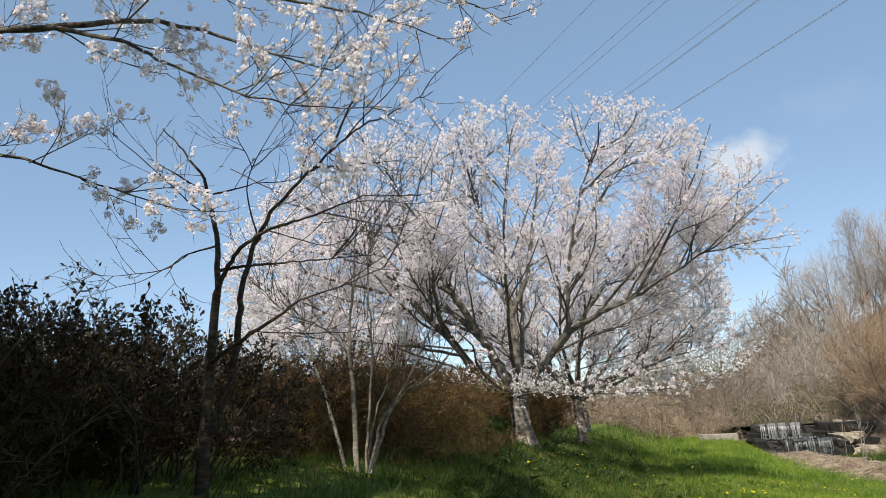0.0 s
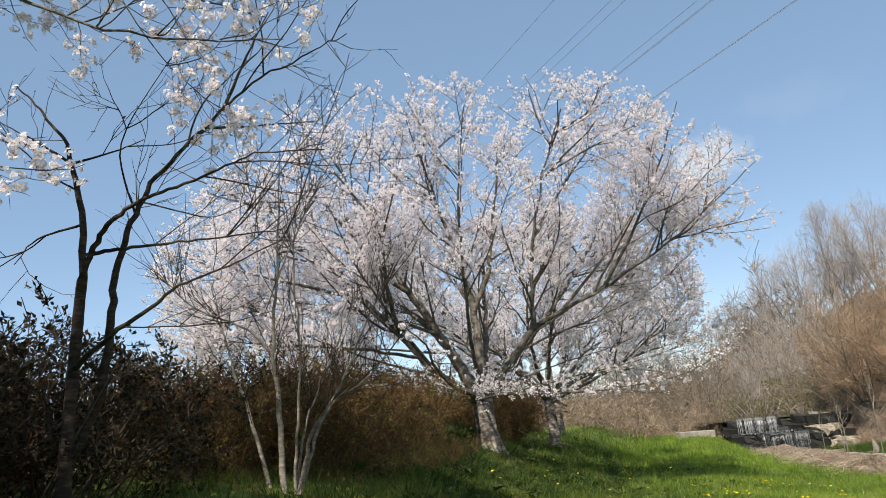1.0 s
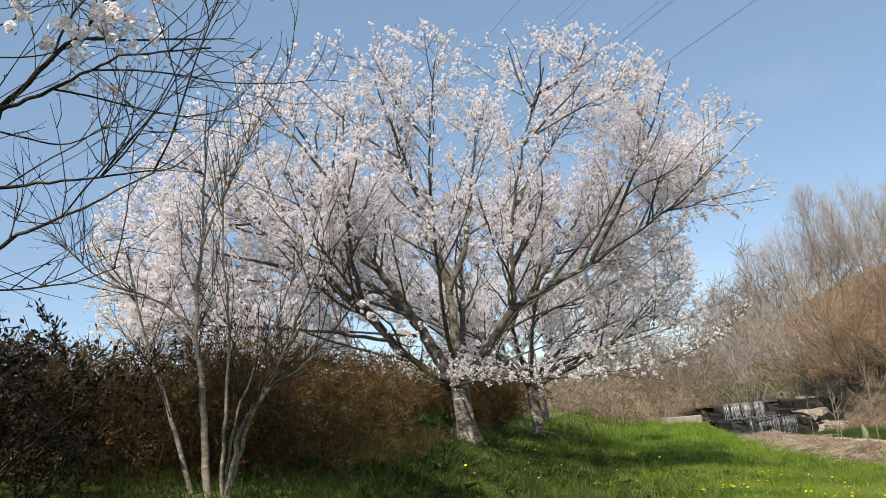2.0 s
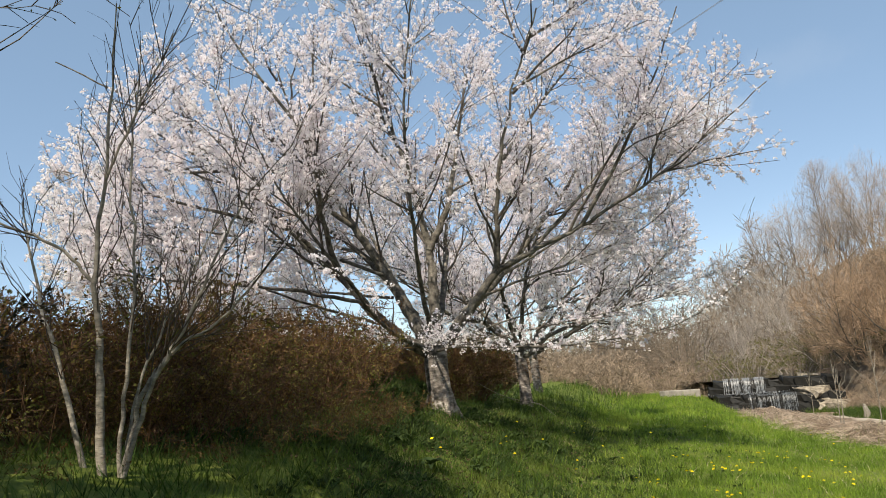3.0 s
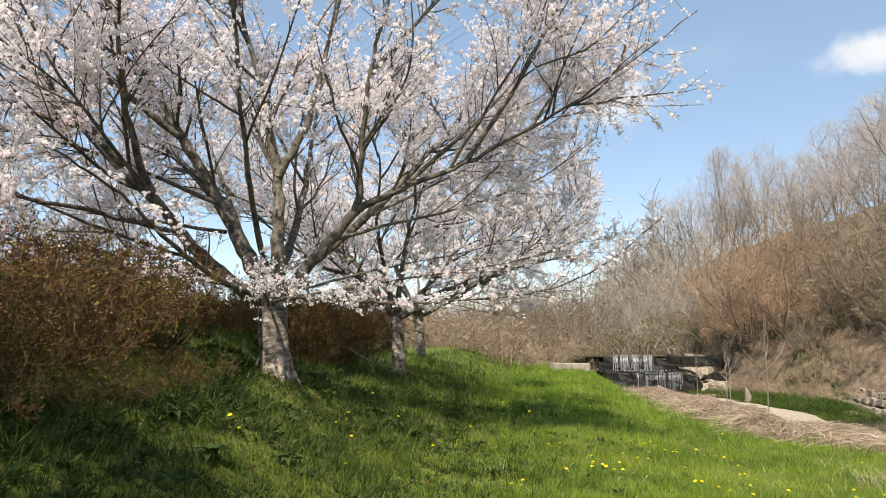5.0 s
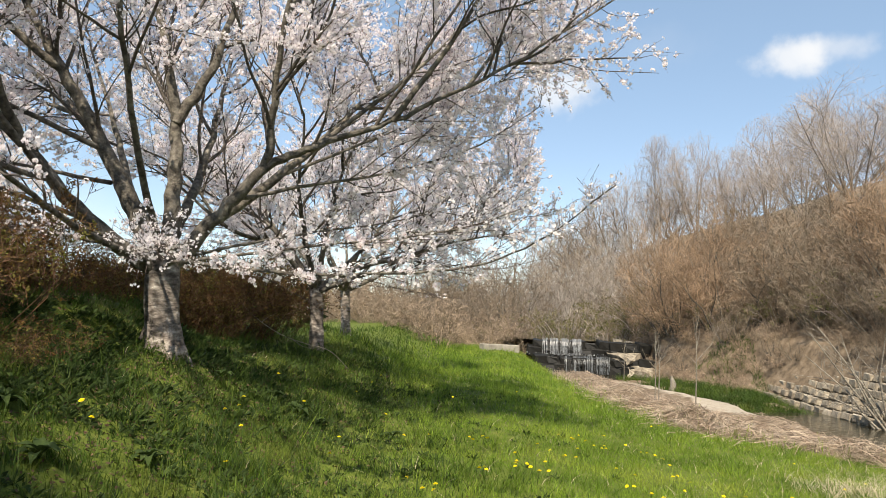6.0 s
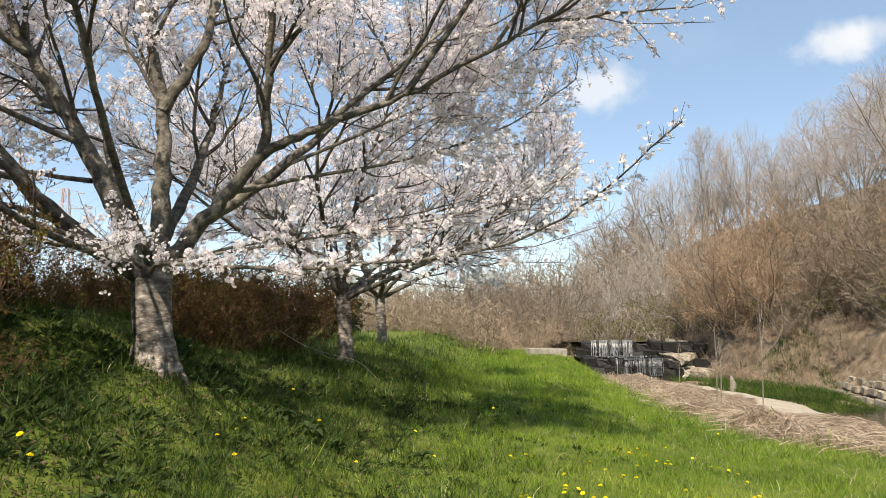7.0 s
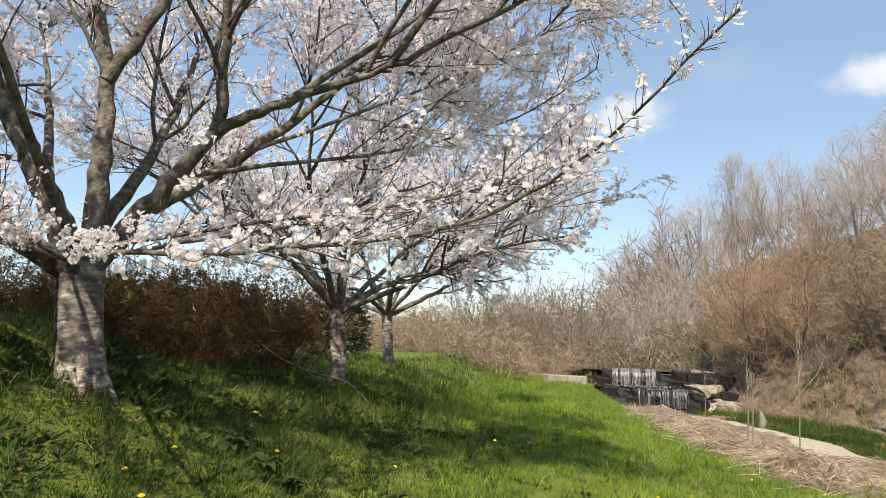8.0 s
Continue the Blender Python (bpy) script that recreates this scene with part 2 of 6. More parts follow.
def tubes(points, radii, k):
    """n tubes at once: points (n, m, 3), radii (n, m)."""
    points, radii = np.asarray(points, float), np.asarray(radii, float)
    n, m = radii.shape
    d = np.empty_like(points)
    d[:, 1:-1] = points[:, 2:] - points[:, :-2]
    d[:, 0], d[:, -1] = points[:, 1] - points[:, 0], points[:, -1] - points[:, -2]
    d = unit(d)
    a = np.empty_like(points)
    a[:, 0] = frames_of(d[:, 0])[0]
    for i in range(1, m):
        a[:, i] = unit(a[:, i - 1] - d[:, i] * (a[:, i - 1] * d[:, i]).sum(-1, keepdims=True))
    b = np.cross(d, a)
    ang = np.linspace(0, 2 * np.pi, k, endpoint=False)
    ring = a[:, :, None] * np.cos(ang)[None, None, :, None] + b[:, :, None] * np.sin(ang)[None, None, :, None]
    v = points[:, :, None] + ring * radii[:, :, None, None]
    return v.reshape(-1, 3), grid_faces(n, m, k)


def ribbons(points, widths, rng):
    """n flat strips at once, turned at random about their length."""
    points, widths = np.asarray(points, float), np.asarray(widths, float)
    n, m = widths.shape
    a, b = frames_of(unit(points[:, -1] - points[:, 0]))
    ang = rng.uniform(0, np.pi, n)[:, None]
    side = (a * np.cos(ang) + b * np.sin(ang))[:, None] * widths[:, :, None] / 2
    v = np.stack([points - side, points + side], 2)
    return v.reshape(-1, 3), grid_faces(n, m, 2, closed=False)


def smooth_path(ctrl, steps):
    """A Catmull-Rom curve through the control points."""
    p = np.asarray(ctrl, float)
    p = np.vstack([2 * p[0] - p[1], p, 2 * p[-1] - p[-2]])
    out = []
    for i in range(1, len(p) - 2):
        t = np.linspace(0, 1, steps, endpoint=False)[:, None]
        a, b, c, d = p[i - 1], p[i], p[i + 1], p[i + 2]
        out.append(0.5 * (2 * b + (c - a) * t + (2 * a - 5 * b + 4 * c - d) * t**2 + (3 * b - a - 3 * c + d) * t**3))
    return np.vstack([*out, p[-2][None]])


def curve3(s, d, length, bend, rng, jitter=0.24):
    """Three points of bowed branches: start, way, length; bend is added to the way half along."""
    m = s + d * length[:, None] * 0.5
    d2 = unit(d + bend + rng.normal(0, jitter, d.shape))
    return np.stack([s, m, m + d2 * length[:, None] * 0.5], 1)


def along(pts, i, f):
    """The place and way at the shares f of the three-point branches i."""
    p = pts[i]
    first = (f < 0.5)[:, None]
    g = np.where(f < 0.5, f * 2, f * 2 - 1)[:, None]
    a, b = np.where(first, p[:, 0], p[:, 1]), np.where(first, p[:, 1], p[:, 2])
    return a + (b - a) * g, unit(b - a)


def sprout(place, way, count, open_angle, up, rng):
    """Ways of children that leave the parent's way at about open_angle radians, drawn upwards by up."""
    a, b = frames_of(way)
    phi = rng.uniform(0, 2 * np.pi, len(way))[:, None]
    th = (open_angle * rng.uniform(0.65, 1.35, len(way)))[:, None]
    d = way * np.cos(th) + (a * np.cos(phi) + b * np.sin(phi)) * np.sin(th)
    return unit(d + np.array([0, 0, up]))


def grow(s, d, length, n, up, wander, rng):
    """Wandering branches of n points each: start, way, length; up bends them towards the light bit by bit."""
    pts, way, step = [s], unit(d), (length / (n - 1))[:, None]
    for k in range(n - 1):
        pts.append(pts[-1] + way * step)
        way = unit(way + np.array([0, 0, up]) + rng.normal(0, wander, way.shape))
    return np.stack(pts, 1)


def on_paths(paths, i, f):
    """The place and way at the shares f of the branches i."""
    g = np.clip(f, 0, 0.999) * (paths.shape[1] - 1)
    k = g.astype(int)
    a, b = paths[i, k], paths[i, k + 1]
    return a + (b - a) * (g - k)[:, None], unit(b - a)


def fit_in(paths, centre, radii, slack=1.0):
    """Branches shortened until they end inside the ellipsoid, and a mask of those that are long enough to keep."""
    full = np.linalg.norm(paths[:, -1] - paths[:, 0], axis=1)
    for k in range(5):
        out = (((paths[:, -1] - centre) / radii) ** 2).sum(-1) > slack
        paths[out] = paths[out][:, :1] + (paths[out] - paths[out][:, :1]) * 0.74
    out = (((paths[:, -1] - centre) / radii) ** 2).sum(-1) > slack
    return paths, ~out & (np.linalg.norm(paths[:, -1] - paths[:, 0], axis=1) > 0.2 * full)


def fans(parents, lengths, per_m, first, rng):
    """Which parents carry a child, and where along them: about per_m a metre beyond the share first."""
    i = np.repeat(np.arange(len(parents)), rng.poisson(lengths * per_m * (1 - first)))
    return i, rng.uniform(first, 1.0, len(i))


def join(*sets):
    vs, fs, base = [], [], 0
    for v, f in sets:
        vs.append(v)
        fs.append(f + base)
        base += len(v)
    return np.vstack(vs), np.vstack(fs)


def flowers(places, normals, size, petals, rng):
    """Open blossoms, one cupped triangle a petal."""
    n = len(places)
    nn = unit(normals)
    a, b = frames_of(nn)
    turn = rng.uniform(0, 2 * np.pi, n)
    s = size * rng.uniform(0.75, 1.2, n)
    v = np.empty((n, petals, 3, 3))
    for j in range(petals):
        t = turn + 2 * np.pi * j / petals + rng.normal(0, 0.1, n)
        half = np.pi / petals * 0.98
        cup = rng.uniform(0.0, 0.5, n)[:, None]
        v[:, j, 0] = places
        for q, dt in ((1, -half), (2, half)):
            v[:, j, q] = places + (a * np.cos(t + dt)[:, None] + b * np.sin(t + dt)[:, None]) * s[:, None] + nn * (s[:, None] * cup)
    return v.reshape(-1, 3), np.arange(n * petals * 3).reshape(-1, 3)


def leaf_quads(places, ways, length, width, rng):
    """Small folded leaves: two quads would be much; one bent kite each."""
    n = len(places)
    a, b = frames_of(unit(ways))
    phi = rng.uniform(0, 2 * np.pi, n)[:, None]
    side = a * np.cos(phi) + b * np.sin(phi)
    L = (length * rng.uniform(0.6, 1.3, n))[:, None]
    W = (width * rng.uniform(0.7, 1.3, n))[:, None]
    w = unit(ways)
    v = np.stack([places, places + w * L * 0.5 + side * W * 0.5, places + w * L, places + w * L * 0.5 - side * W * 0.5], 1)
    return v.reshape(-1, 3), np.arange(n * 4).reshape(-1, 4)


# ---- the lie of the land ----
AX, AY = math.sin(radians(20)), math.cos(radians(20))


def to_uv(x, y):
    return x * AX + y * AY, x * AY - y * AX


def to_xy(u, v):
    return u * AX + v * AY, u * AY - v * AX


def sstep(a, b, t):
    t = np.clip((t - a) / (b - a), 0, 1)
    return t * t * (3 - 2 * t)


def stream_mid(u):
    return np.interp(u, [-60, 10, 28, 37, 44, 52, 62, 90, 160], [17, 13.4, 11.6, 11.0, 8.4, 4.9, 4.0, 3.0, -4.0])


def stream_half(u):
    return np.interp(u, [0, 30, 37, 42, 47, 52, 60, 90], [1.6, 1.5, 1.1, 1.5, 2.2, 2.9, 2.6, 2.0])


def grass_edge(u):
    return np.interp(u, [0, 14, 18.5, 20.5, 22.5, 25, 30, 41, 60], [8, 8.6, 7.0, 4.9, 3.6, 3.1, 2.8, 2.3, 1.0])


def bar_mid(u):
    return np.interp(u, [30, 33, 36, 39, 42, 45, 48], [8.8, 8.2, 8.5, 8.0, 6.7, 5.9, 4.5])


WEIR_U = 53.2
LOW_WATER, HIGH_WATER = -2.28, -0.42


def ground_z(x, y, rough=True):
    x, y = np.asarray(x, float), np.asarray(y, float)
    u, v = to_uv(x, y)
    flat = np.interp(u, [-20, 0, 10, 22, 30, 35, 45, 90], [0.15, 0.04, -0.12, -0.3, -0.62, -0.82, -1.0, -0.9])
    top = np.interp(u, [-10, 8, 16, 23, 31, 45, 70], [1.15, 1.12, 0.95, 0.52, 0.5, 0.3, 0.2])
    z = flat + (top - flat) * sstep(0, 1, (v - np.interp(u, [27, 37], [-1.2, -2.6])) / np.interp(u, [27, 37], [-3.5, -5.4]))
    z = z + 0.3 * sstep(-4.5, -7.5, v) * sstep(40, 25, u)
    z = z - (top + 0.1) * sstep(-12, -30, v)
    z = z + 0.52 * sstep(-4.15, -5.0, v) * sstep(-6.5, -5.5, v) * sstep(11.5, 14.2, u) * sstep(19.0, 16.6, u)
    edge = grass_edge(u)
    drop = np.interp(u, [10, 22, 34, 44, 50, 60], [0.35, 0.45, 0.48, 0.8, 0.8, 0.5])
    z = z - drop * sstep(-0.6, 3.0, v) - 0.12 * sstep(3.0, 7.0, v) - np.maximum(1.55 + flat - drop, 0.1) * sstep(edge + 0.6, edge + 4.2, v) * sstep(75, 50, u)
    mid, half = stream_mid(u), stream_half(u)
    off = v - mid
    bed = np.where(u > WEIR_U, HIGH_WATER - 0.35, LOW_WATER - 0.4)
    carve = sstep(half + 1.6, half - 0.3, np.abs(off))
    heap = np.exp(-(((v - edge - 0.9) / 0.9) ** 2)) * sstep(18, 22, u) * sstep(50, 44, u)
    z = z + heap * (0.08 + 0.10 * np.sin(1.9 * u) + 0.08 * np.sin(0.8 * u + 2.0 * v) + 0.05 * np.sin(4.1 * u + 3.0 * v))
    reedy = sstep(edge + 0.1, edge + 0.8, v) * sstep(bar_mid(u) - 0.2, bar_mid(u) - 1.0, v) * sstep(17, 20, u) * sstep(50, 45, u)
    z = z + reedy * (0.10 * np.sin(2.9 * x + 1.1 * y) * np.sin(2.3 * y - 0.7 * x) + 0.08 * np.sin(5.1 * x - 2 * y) * np.sin(4.3 * y + 1.9 * x))
    bar = np.exp(-(((v - bar_mid(u)) / 1.35) ** 2)) * sstep(30, 34, u) * sstep(49, 45, u)
    z = z + (np.interp(u, [40, 45], [-1.82, -2.15]) - z) * bar - 0.35 * sstep(42, 46, u) * sstep(54, 51, u) * sstep(edge, edge + 1.2, v) * (1 - bar)
    shoal = sstep(36.5, 39.5, u) * sstep(49.5, 47.5, u) * sstep(-0.3, 0.6, v - bar_mid(u)) * sstep(12.6, 11.4, v)
    left = np.where(off < 0, carve, 0)
    z = z + (np.minimum(bed, z) - z) * left
    w = off - half
    right = np.where(u > WEIR_U, HIGH_WATER + 0.2, -0.35) + 0.30 * np.maximum(w - 1, 0) + 0.012 * np.maximum(w - 8, 0) ** 2
    right = np.minimum(right, 15 + 0.02 * w)
    z = np.where(off > 0, bed + (right - bed) * np.clip((w - 0.15 - 1.3 * sstep(24, 28, u) * sstep(48, 44, u)) / 2.1, 0, 1), z)
    z = z + (np.maximum(z, LOW_WATER + 0.12) - z) * shoal
    if rough:
        z = z + 0.035 * np.sin(1.7 * x + 0.9 * y) * np.sin(1.1 * y - 0.6 * x) + 0.02 * np.sin(4.3 * x + 1.0) * np.sin(3.7 * y)
    return z


def gz(x, y):
    return float(ground_z(x, y))


def axis_lines(fine, step, far):
    a = list(np.arange(fine[0], fine[1] + step / 2, step))
    lo, hi, s = [fine[0]], [fine[1]], step
    while hi[-1] < far:
        s *= 1.22
        hi.append(hi[-1] + s)
        lo.append(lo[-1] - s)
    return np.array(lo[:0:-1] + a + hi[1:])


def build_ground():
    us, vs = axis_lines((-4, 66), 0.3, 2600), axis_lines((-9, 20), 0.3, 2600)
    U, V = np.meshgrid(us, vs, indexing="ij")
    X, Y = to_xy(U, V)
    Z = ground_z(X, Y)
    me = fast_mesh("ground", np.stack([X, Y, Z], -1), grid_faces(1, len(us), len(vs), closed=False)[:, ::-1])
    u, v = U.ravel(), V.ravel()
    edge = grass_edge(u)
    grassy = sstep(0.6, -0.5, v - edge) * sstep(62, 48, u + 0.4 * v)
    bar = np.exp(-(((v - bar_mid(u)) / 1.55) ** 4)) * sstep(31, 34, u) * sstep(49, 45, u)
    for key, value in (("grassy", grassy), ("sandy", bar)):
        at = me.attributes.new(key, "FLOAT", "POINT")
        at.data.foreach_set("value", value.astype(np.float32))
    m = material("ground_cover", [(0.07, 0.05, 0.034), (0.17, 0.125, 0.082), (0.28, 0.215, 0.15)], 2.5, coarse=0.2, bump=0.8)
    n, l = m.node_tree.nodes, m.node_tree.links
    b = n["Principled BSDF"]
    last = b.inputs["Base Color"].links[0].from_socket
    tc = n["Texture Coordinate"]
    for key, cols, sc in (("grassy", ((0.04, 0.05, 0.010), (0.095, 0.13, 0.014), (0.18, 0.175, 0.045)), 4.5), ("sandy", ((0.25, 0.205, 0.155), (0.37, 0.32, 0.25), (0.43, 0.38, 0.30)), 5.0)):
        at = n.new("ShaderNodeAttribute")
        at.attribute_name = key
        nz = n.new("ShaderNodeTexNoise")
        nz.inputs["Scale"].default_value, nz.inputs["Detail"].default_value = sc, 9
        nz.inputs["Roughness"].default_value = 0.78
        l.new(tc.outputs["Object"], nz.inputs["Vector"])
        rp = n.new("ShaderNodeValToRGB")
        rp.color_ramp.elements[0].color, rp.color_ramp.elements[1].color = (*cols[0], 1), (*cols[2], 1)
        rp.color_ramp.elements[0].position, rp.color_ramp.elements[1].position = 0.3, 0.72
        rp.color_ramp.elements.new(0.5).color = (*cols[1], 1)
        l.new(nz.outputs["Fac"], rp.inputs["Fac"])
        jit = n.new("ShaderNodeMath")
        jit.operation = "MULTIPLY_ADD"
        l.new(nz.outputs["Fac"], jit.inputs[0])
        jit.inputs[1].default_value = 0.8
        l.new(at.outputs["Fac"], jit.inputs[2])
        cut = n.new("ShaderNodeMapRange")
        cut.interpolation_type = "SMOOTHSTEP"
        cut.inputs["From Min"].default_value, cut.inputs["From Max"].default_value = 0.7, 1.05
        l.new(jit.outputs[0], cut.inputs["Value"])
        mx = n.new("ShaderNodeMix")
        mx.data_type = "RGBA"
        l.new(cut.outputs[0], mx.inputs["Factor"])
        l.new(last, mx.inputs["A"])
        l.new(rp.outputs["Color"], mx.inputs["B"])
        last = mx.outputs["Result"]
    l.new(last, b.inputs["Base Color"])
    return tagged(part("ground", me, m, smooth=True), "grassy stream bank with bare brown slopes beyond", "ground", kind="structure")


build_ground()


# ---- water and weir ----
def build_water():
    for name, u0, u1, level, label in (("water_pool", -30, WEIR_U - 0.1, LOW_WATER, "brown shallow stream below the weir"), ("water_above", WEIR_U + 0.3, 95, HIGH_WATER, "still stream water held above the weir")):
        us = np.linspace(u0, u1, 90)
        mid, half = stream_mid(us), stream_half(us) + 2.0
        rows = [np.stack(to_xy(us, mid + half * f) + (np.full_like(us, level),), -1) for f in np.linspace(-1, 1, 7)]
        me = fast_mesh(name, np.stack(rows, 1), grid_faces(1, len(us), 7, closed=False)[:, ::-1])
        tagged(part(name, me, WATER, smooth=True), label, "water", kind="structure")


build_water()


def rough_box(size, rng, amount=0.08, cuts=1, bevel=0.03):
    """A block with worn, uneven corners."""
    bm = bmesh.new()
    bmesh.ops.create_cube(bm, size=1)
    bmesh.ops.scale(bm, vec=size, verts=bm.verts)
    if bevel:
        bmesh.ops.bevel(bm, geom=bm.edges[:], offset=bevel, segments=1, affect="EDGES")
    for v in bm.verts:
        v.co += Vector(rng.normal(0, amount * min(size), 3))
    return bm


def shared(name, bm, mat):
    me = bpy.data.meshes.new(name)
    bm.to_mesh(me)
    bm.free()
    me.materials.append(mat)
    return me


def build_weir():
    rng = np.random.default_rng(5)
    left, right = stream_mid(WEIR_U) - 3.0, stream_mid(WEIR_U) + 3.6
    base = to_xy(WEIR_U, (left + right) / 2)
    weir = thing("weir", (*base, LOW_WATER), "two-step dark wet stone weir across the stream", "weir", kind="structure")
    turn = math.atan2(-AX, AY)
    blocks = [shared("weir_block", rough_box((rng.uniform(0.7, 1.0), 0.78, rng.uniform(0.44, 0.58)), rng, 0.09, bevel=0.07), WET_STONE) for _ in range(5)]
    for tier, (du, z0, rows) in enumerate(((-1.3, 0.0, 2), (0.0, 0.9, 2))):
        for r in range(rows):
            for k in range(9):
                ob = part("weir_block", blocks[(k * 3 + r + tier) % 5], WET_STONE, weir)
                x, y = to_xy(du + 0.1 * r + rng.normal(0, 0.05), -3.4 + 0.78 * k + 0.35 * (r % 2))
                ob.matrix_basis = pose(x, y, z0 + 0.24 + 0.46 * r + rng.normal(0, 0.03), rng.normal(0, 3), rng.normal(0, 3), math.degrees(turn) + rng.normal(0, 7))
    for tier, (du, top, drop, v0, v1, n) in enumerate(((-1.82, 1.0, 1.0, -1.7, 0.9, 150), (-0.52, 1.95, 0.95, -2.9, -0.2, 200))):
        lips = rng.uniform(v0, v1, 13)
        vv = np.sort(np.clip(rng.choice(lips, n) + rng.normal(0, 0.07, n) * rng.choice([0.4, 1.0, 2.2], n), v0 - 0.1, v1 + 0.1))
        f = np.linspace(0, 1, 5)
        uu = du + 0.32 - 0.36 * f[None, :] ** 0.6 + rng.normal(0, 0.02, (n, 1))
        zz = top + 0.04 - drop * rng.choice([0.45, 0.8, 1.0], n, p=[0.25, 0.25, 0.5])[:, None] * f[None, :] ** 1.4
        side = vv[:, None] + rng.normal(0, 0.015, (n, 5))
        x, y = to_xy(uu, side)
        w = np.abs(rng.normal(0.0, 0.005, n))[:, None] * np.ones(5) + 0.002
        wx, wy = to_xy(0, 1)
        pts = np.stack([x, y, zz + np.zeros_like(x)], -1)
        off = np.array([wx, wy, 0])[None, None] * w[:, :, None]
        me = fast_mesh("falling_water", np.stack([pts - off, pts + off], 2).reshape(-1, 3), grid_faces(n, 5, 2, closed=False))
        part("falling_water", me, WHITE_WATER if tier else FOAM, weir, "thin white strands of falling water", kind="stuff")
    spray = rng.normal(0, 1, (260, 3)) * (0.10, 1.1, 0.04)
    x, y = to_xy(-0.62 + spray[:, 0], -1.2 + spray[:, 1])
    p = np.stack([x, y, 1.02 + np.abs(spray[:, 2])], -1)
    v, f = leaf_quads(p, rng.normal(0, 1, p.shape), 0.09, 0.07, rng)
    part("foam", fast_mesh("foam", v, f), WHITE_WATER, weir, "white foam on the middle step", kind="stuff")


build_weir()


def slab(size, rng):
    """A broken rock: a subdivided block pulled about at two scales, with a few split faces."""
    bm = bmesh.new()
    bmesh.ops.create_cube(bm, size=1)
    bmesh.ops.subdivide_edges(bm, edges=bm.edges[:], cuts=4, use_grid_fill=True)
    f = rng.uniform(2.0, 4.5, (3, 3))
    ph = rng.uniform(0, 6.28, 3)
    cuts = [(Vector(unit(rng.normal(0, 1, 3))), rng.uniform(0.36, 0.5)) for _ in range(6)]
    for v in bm.verts:
        co = np.array(v.co)
        v.co += Vector(0.10 * np.sin(f @ co + ph) + rng.normal(0, 0.018, 3))
        for n, d in cuts:
            over = v.co.dot(n) - d
            if over > 0:
                v.co -= n * over * 0.85
    bmesh.ops.scale(bm, vec=size, verts=bm.verts)
    return bm


def build_slabs():
    rng = np.random.default_rng(8)
    spots = [((24.9, 47.2), -1.5, (2.4, 1.6, 0.95), (10, -8, 30)), ((25.4, 46.2), -1.95, (2.0, 1.6, 0.9), (4, 8, -15)), ((24.6, 46.4), -2.05, (1.1, 0.9, 0.5), (0, 4, 50)), ((26.0, 48.4), -0.85, (1.9, 1.3, 0.8), (-6, 12, 5))]
    for (x, y), z, size, turn in spots:
        ob = part("boulder", slab(size, rng), STONE)
        ob.matrix_basis = pose(x, y, z, *turn)
        tagged(ob, "pale flat broken rock slab piled beside the weir", "rock", "rocks by the weir")
    x, y = 17.0, 47.8
    ob = part("concrete_block", rough_box((2.3, 0.7, 0.45), rng, 0.02, bevel=0.03), CONCRETE)
    ob.matrix_basis = pose(x, y, gz(x, y) + 0.12, 0, 2, 8)
    tagged(ob, "weathered pale concrete kerb block above the weir", "concrete block")


build_slabs()


def build_bank_wall():
    """Stepped courses of weathered slabs along the far side of the stream."""
    rng = np.random.default_rng(11)
    root = thing("wall_bank", (*to_xy(35, 13.1), LOW_WATER), "weathered stepped stone retaining wall along the stream", "wall", kind="structure")
    stones = [shared("stone", rough_box((rng.uniform(0.48, 0.6), 0.62, 0.3), rng, 0.05, bevel=0.035), STONE) for _ in range(9)]
    inv = Matrix.Translation(root.location).inverted()
    for row in range(7):
        u = 27.5 + rng.uniform(0, 0.5)
        while u < 44.0 - 0.3 * row:
            foot = float(np.interp(u, [26, 34, 38, 44], [13.7, 13.2, 12.75, 12.0]))
            v = foot + 0.36 * row + rng.normal(0, 0.035)
            if rng.random() < (0.97 if row < 5 else 0.8):
                ob = part("stone", stones[rng.integers(9)], STONE, root)
                x, y = to_xy(u, v + 0.2)
                ob.matrix_basis = inv @ pose(x, y, LOW_WATER + 0.04 + 0.29 * row + 0.05 * math.sin(0.6 * u) + rng.normal(0, 0.015), rng.normal(0, 3), rng.normal(0, 3), 76 + rng.normal(0, 3)) @ Matrix.Rotation(radians(14), 4, "X")
            u += rng.uniform(0.6, 0.72)


build_bank_wall()


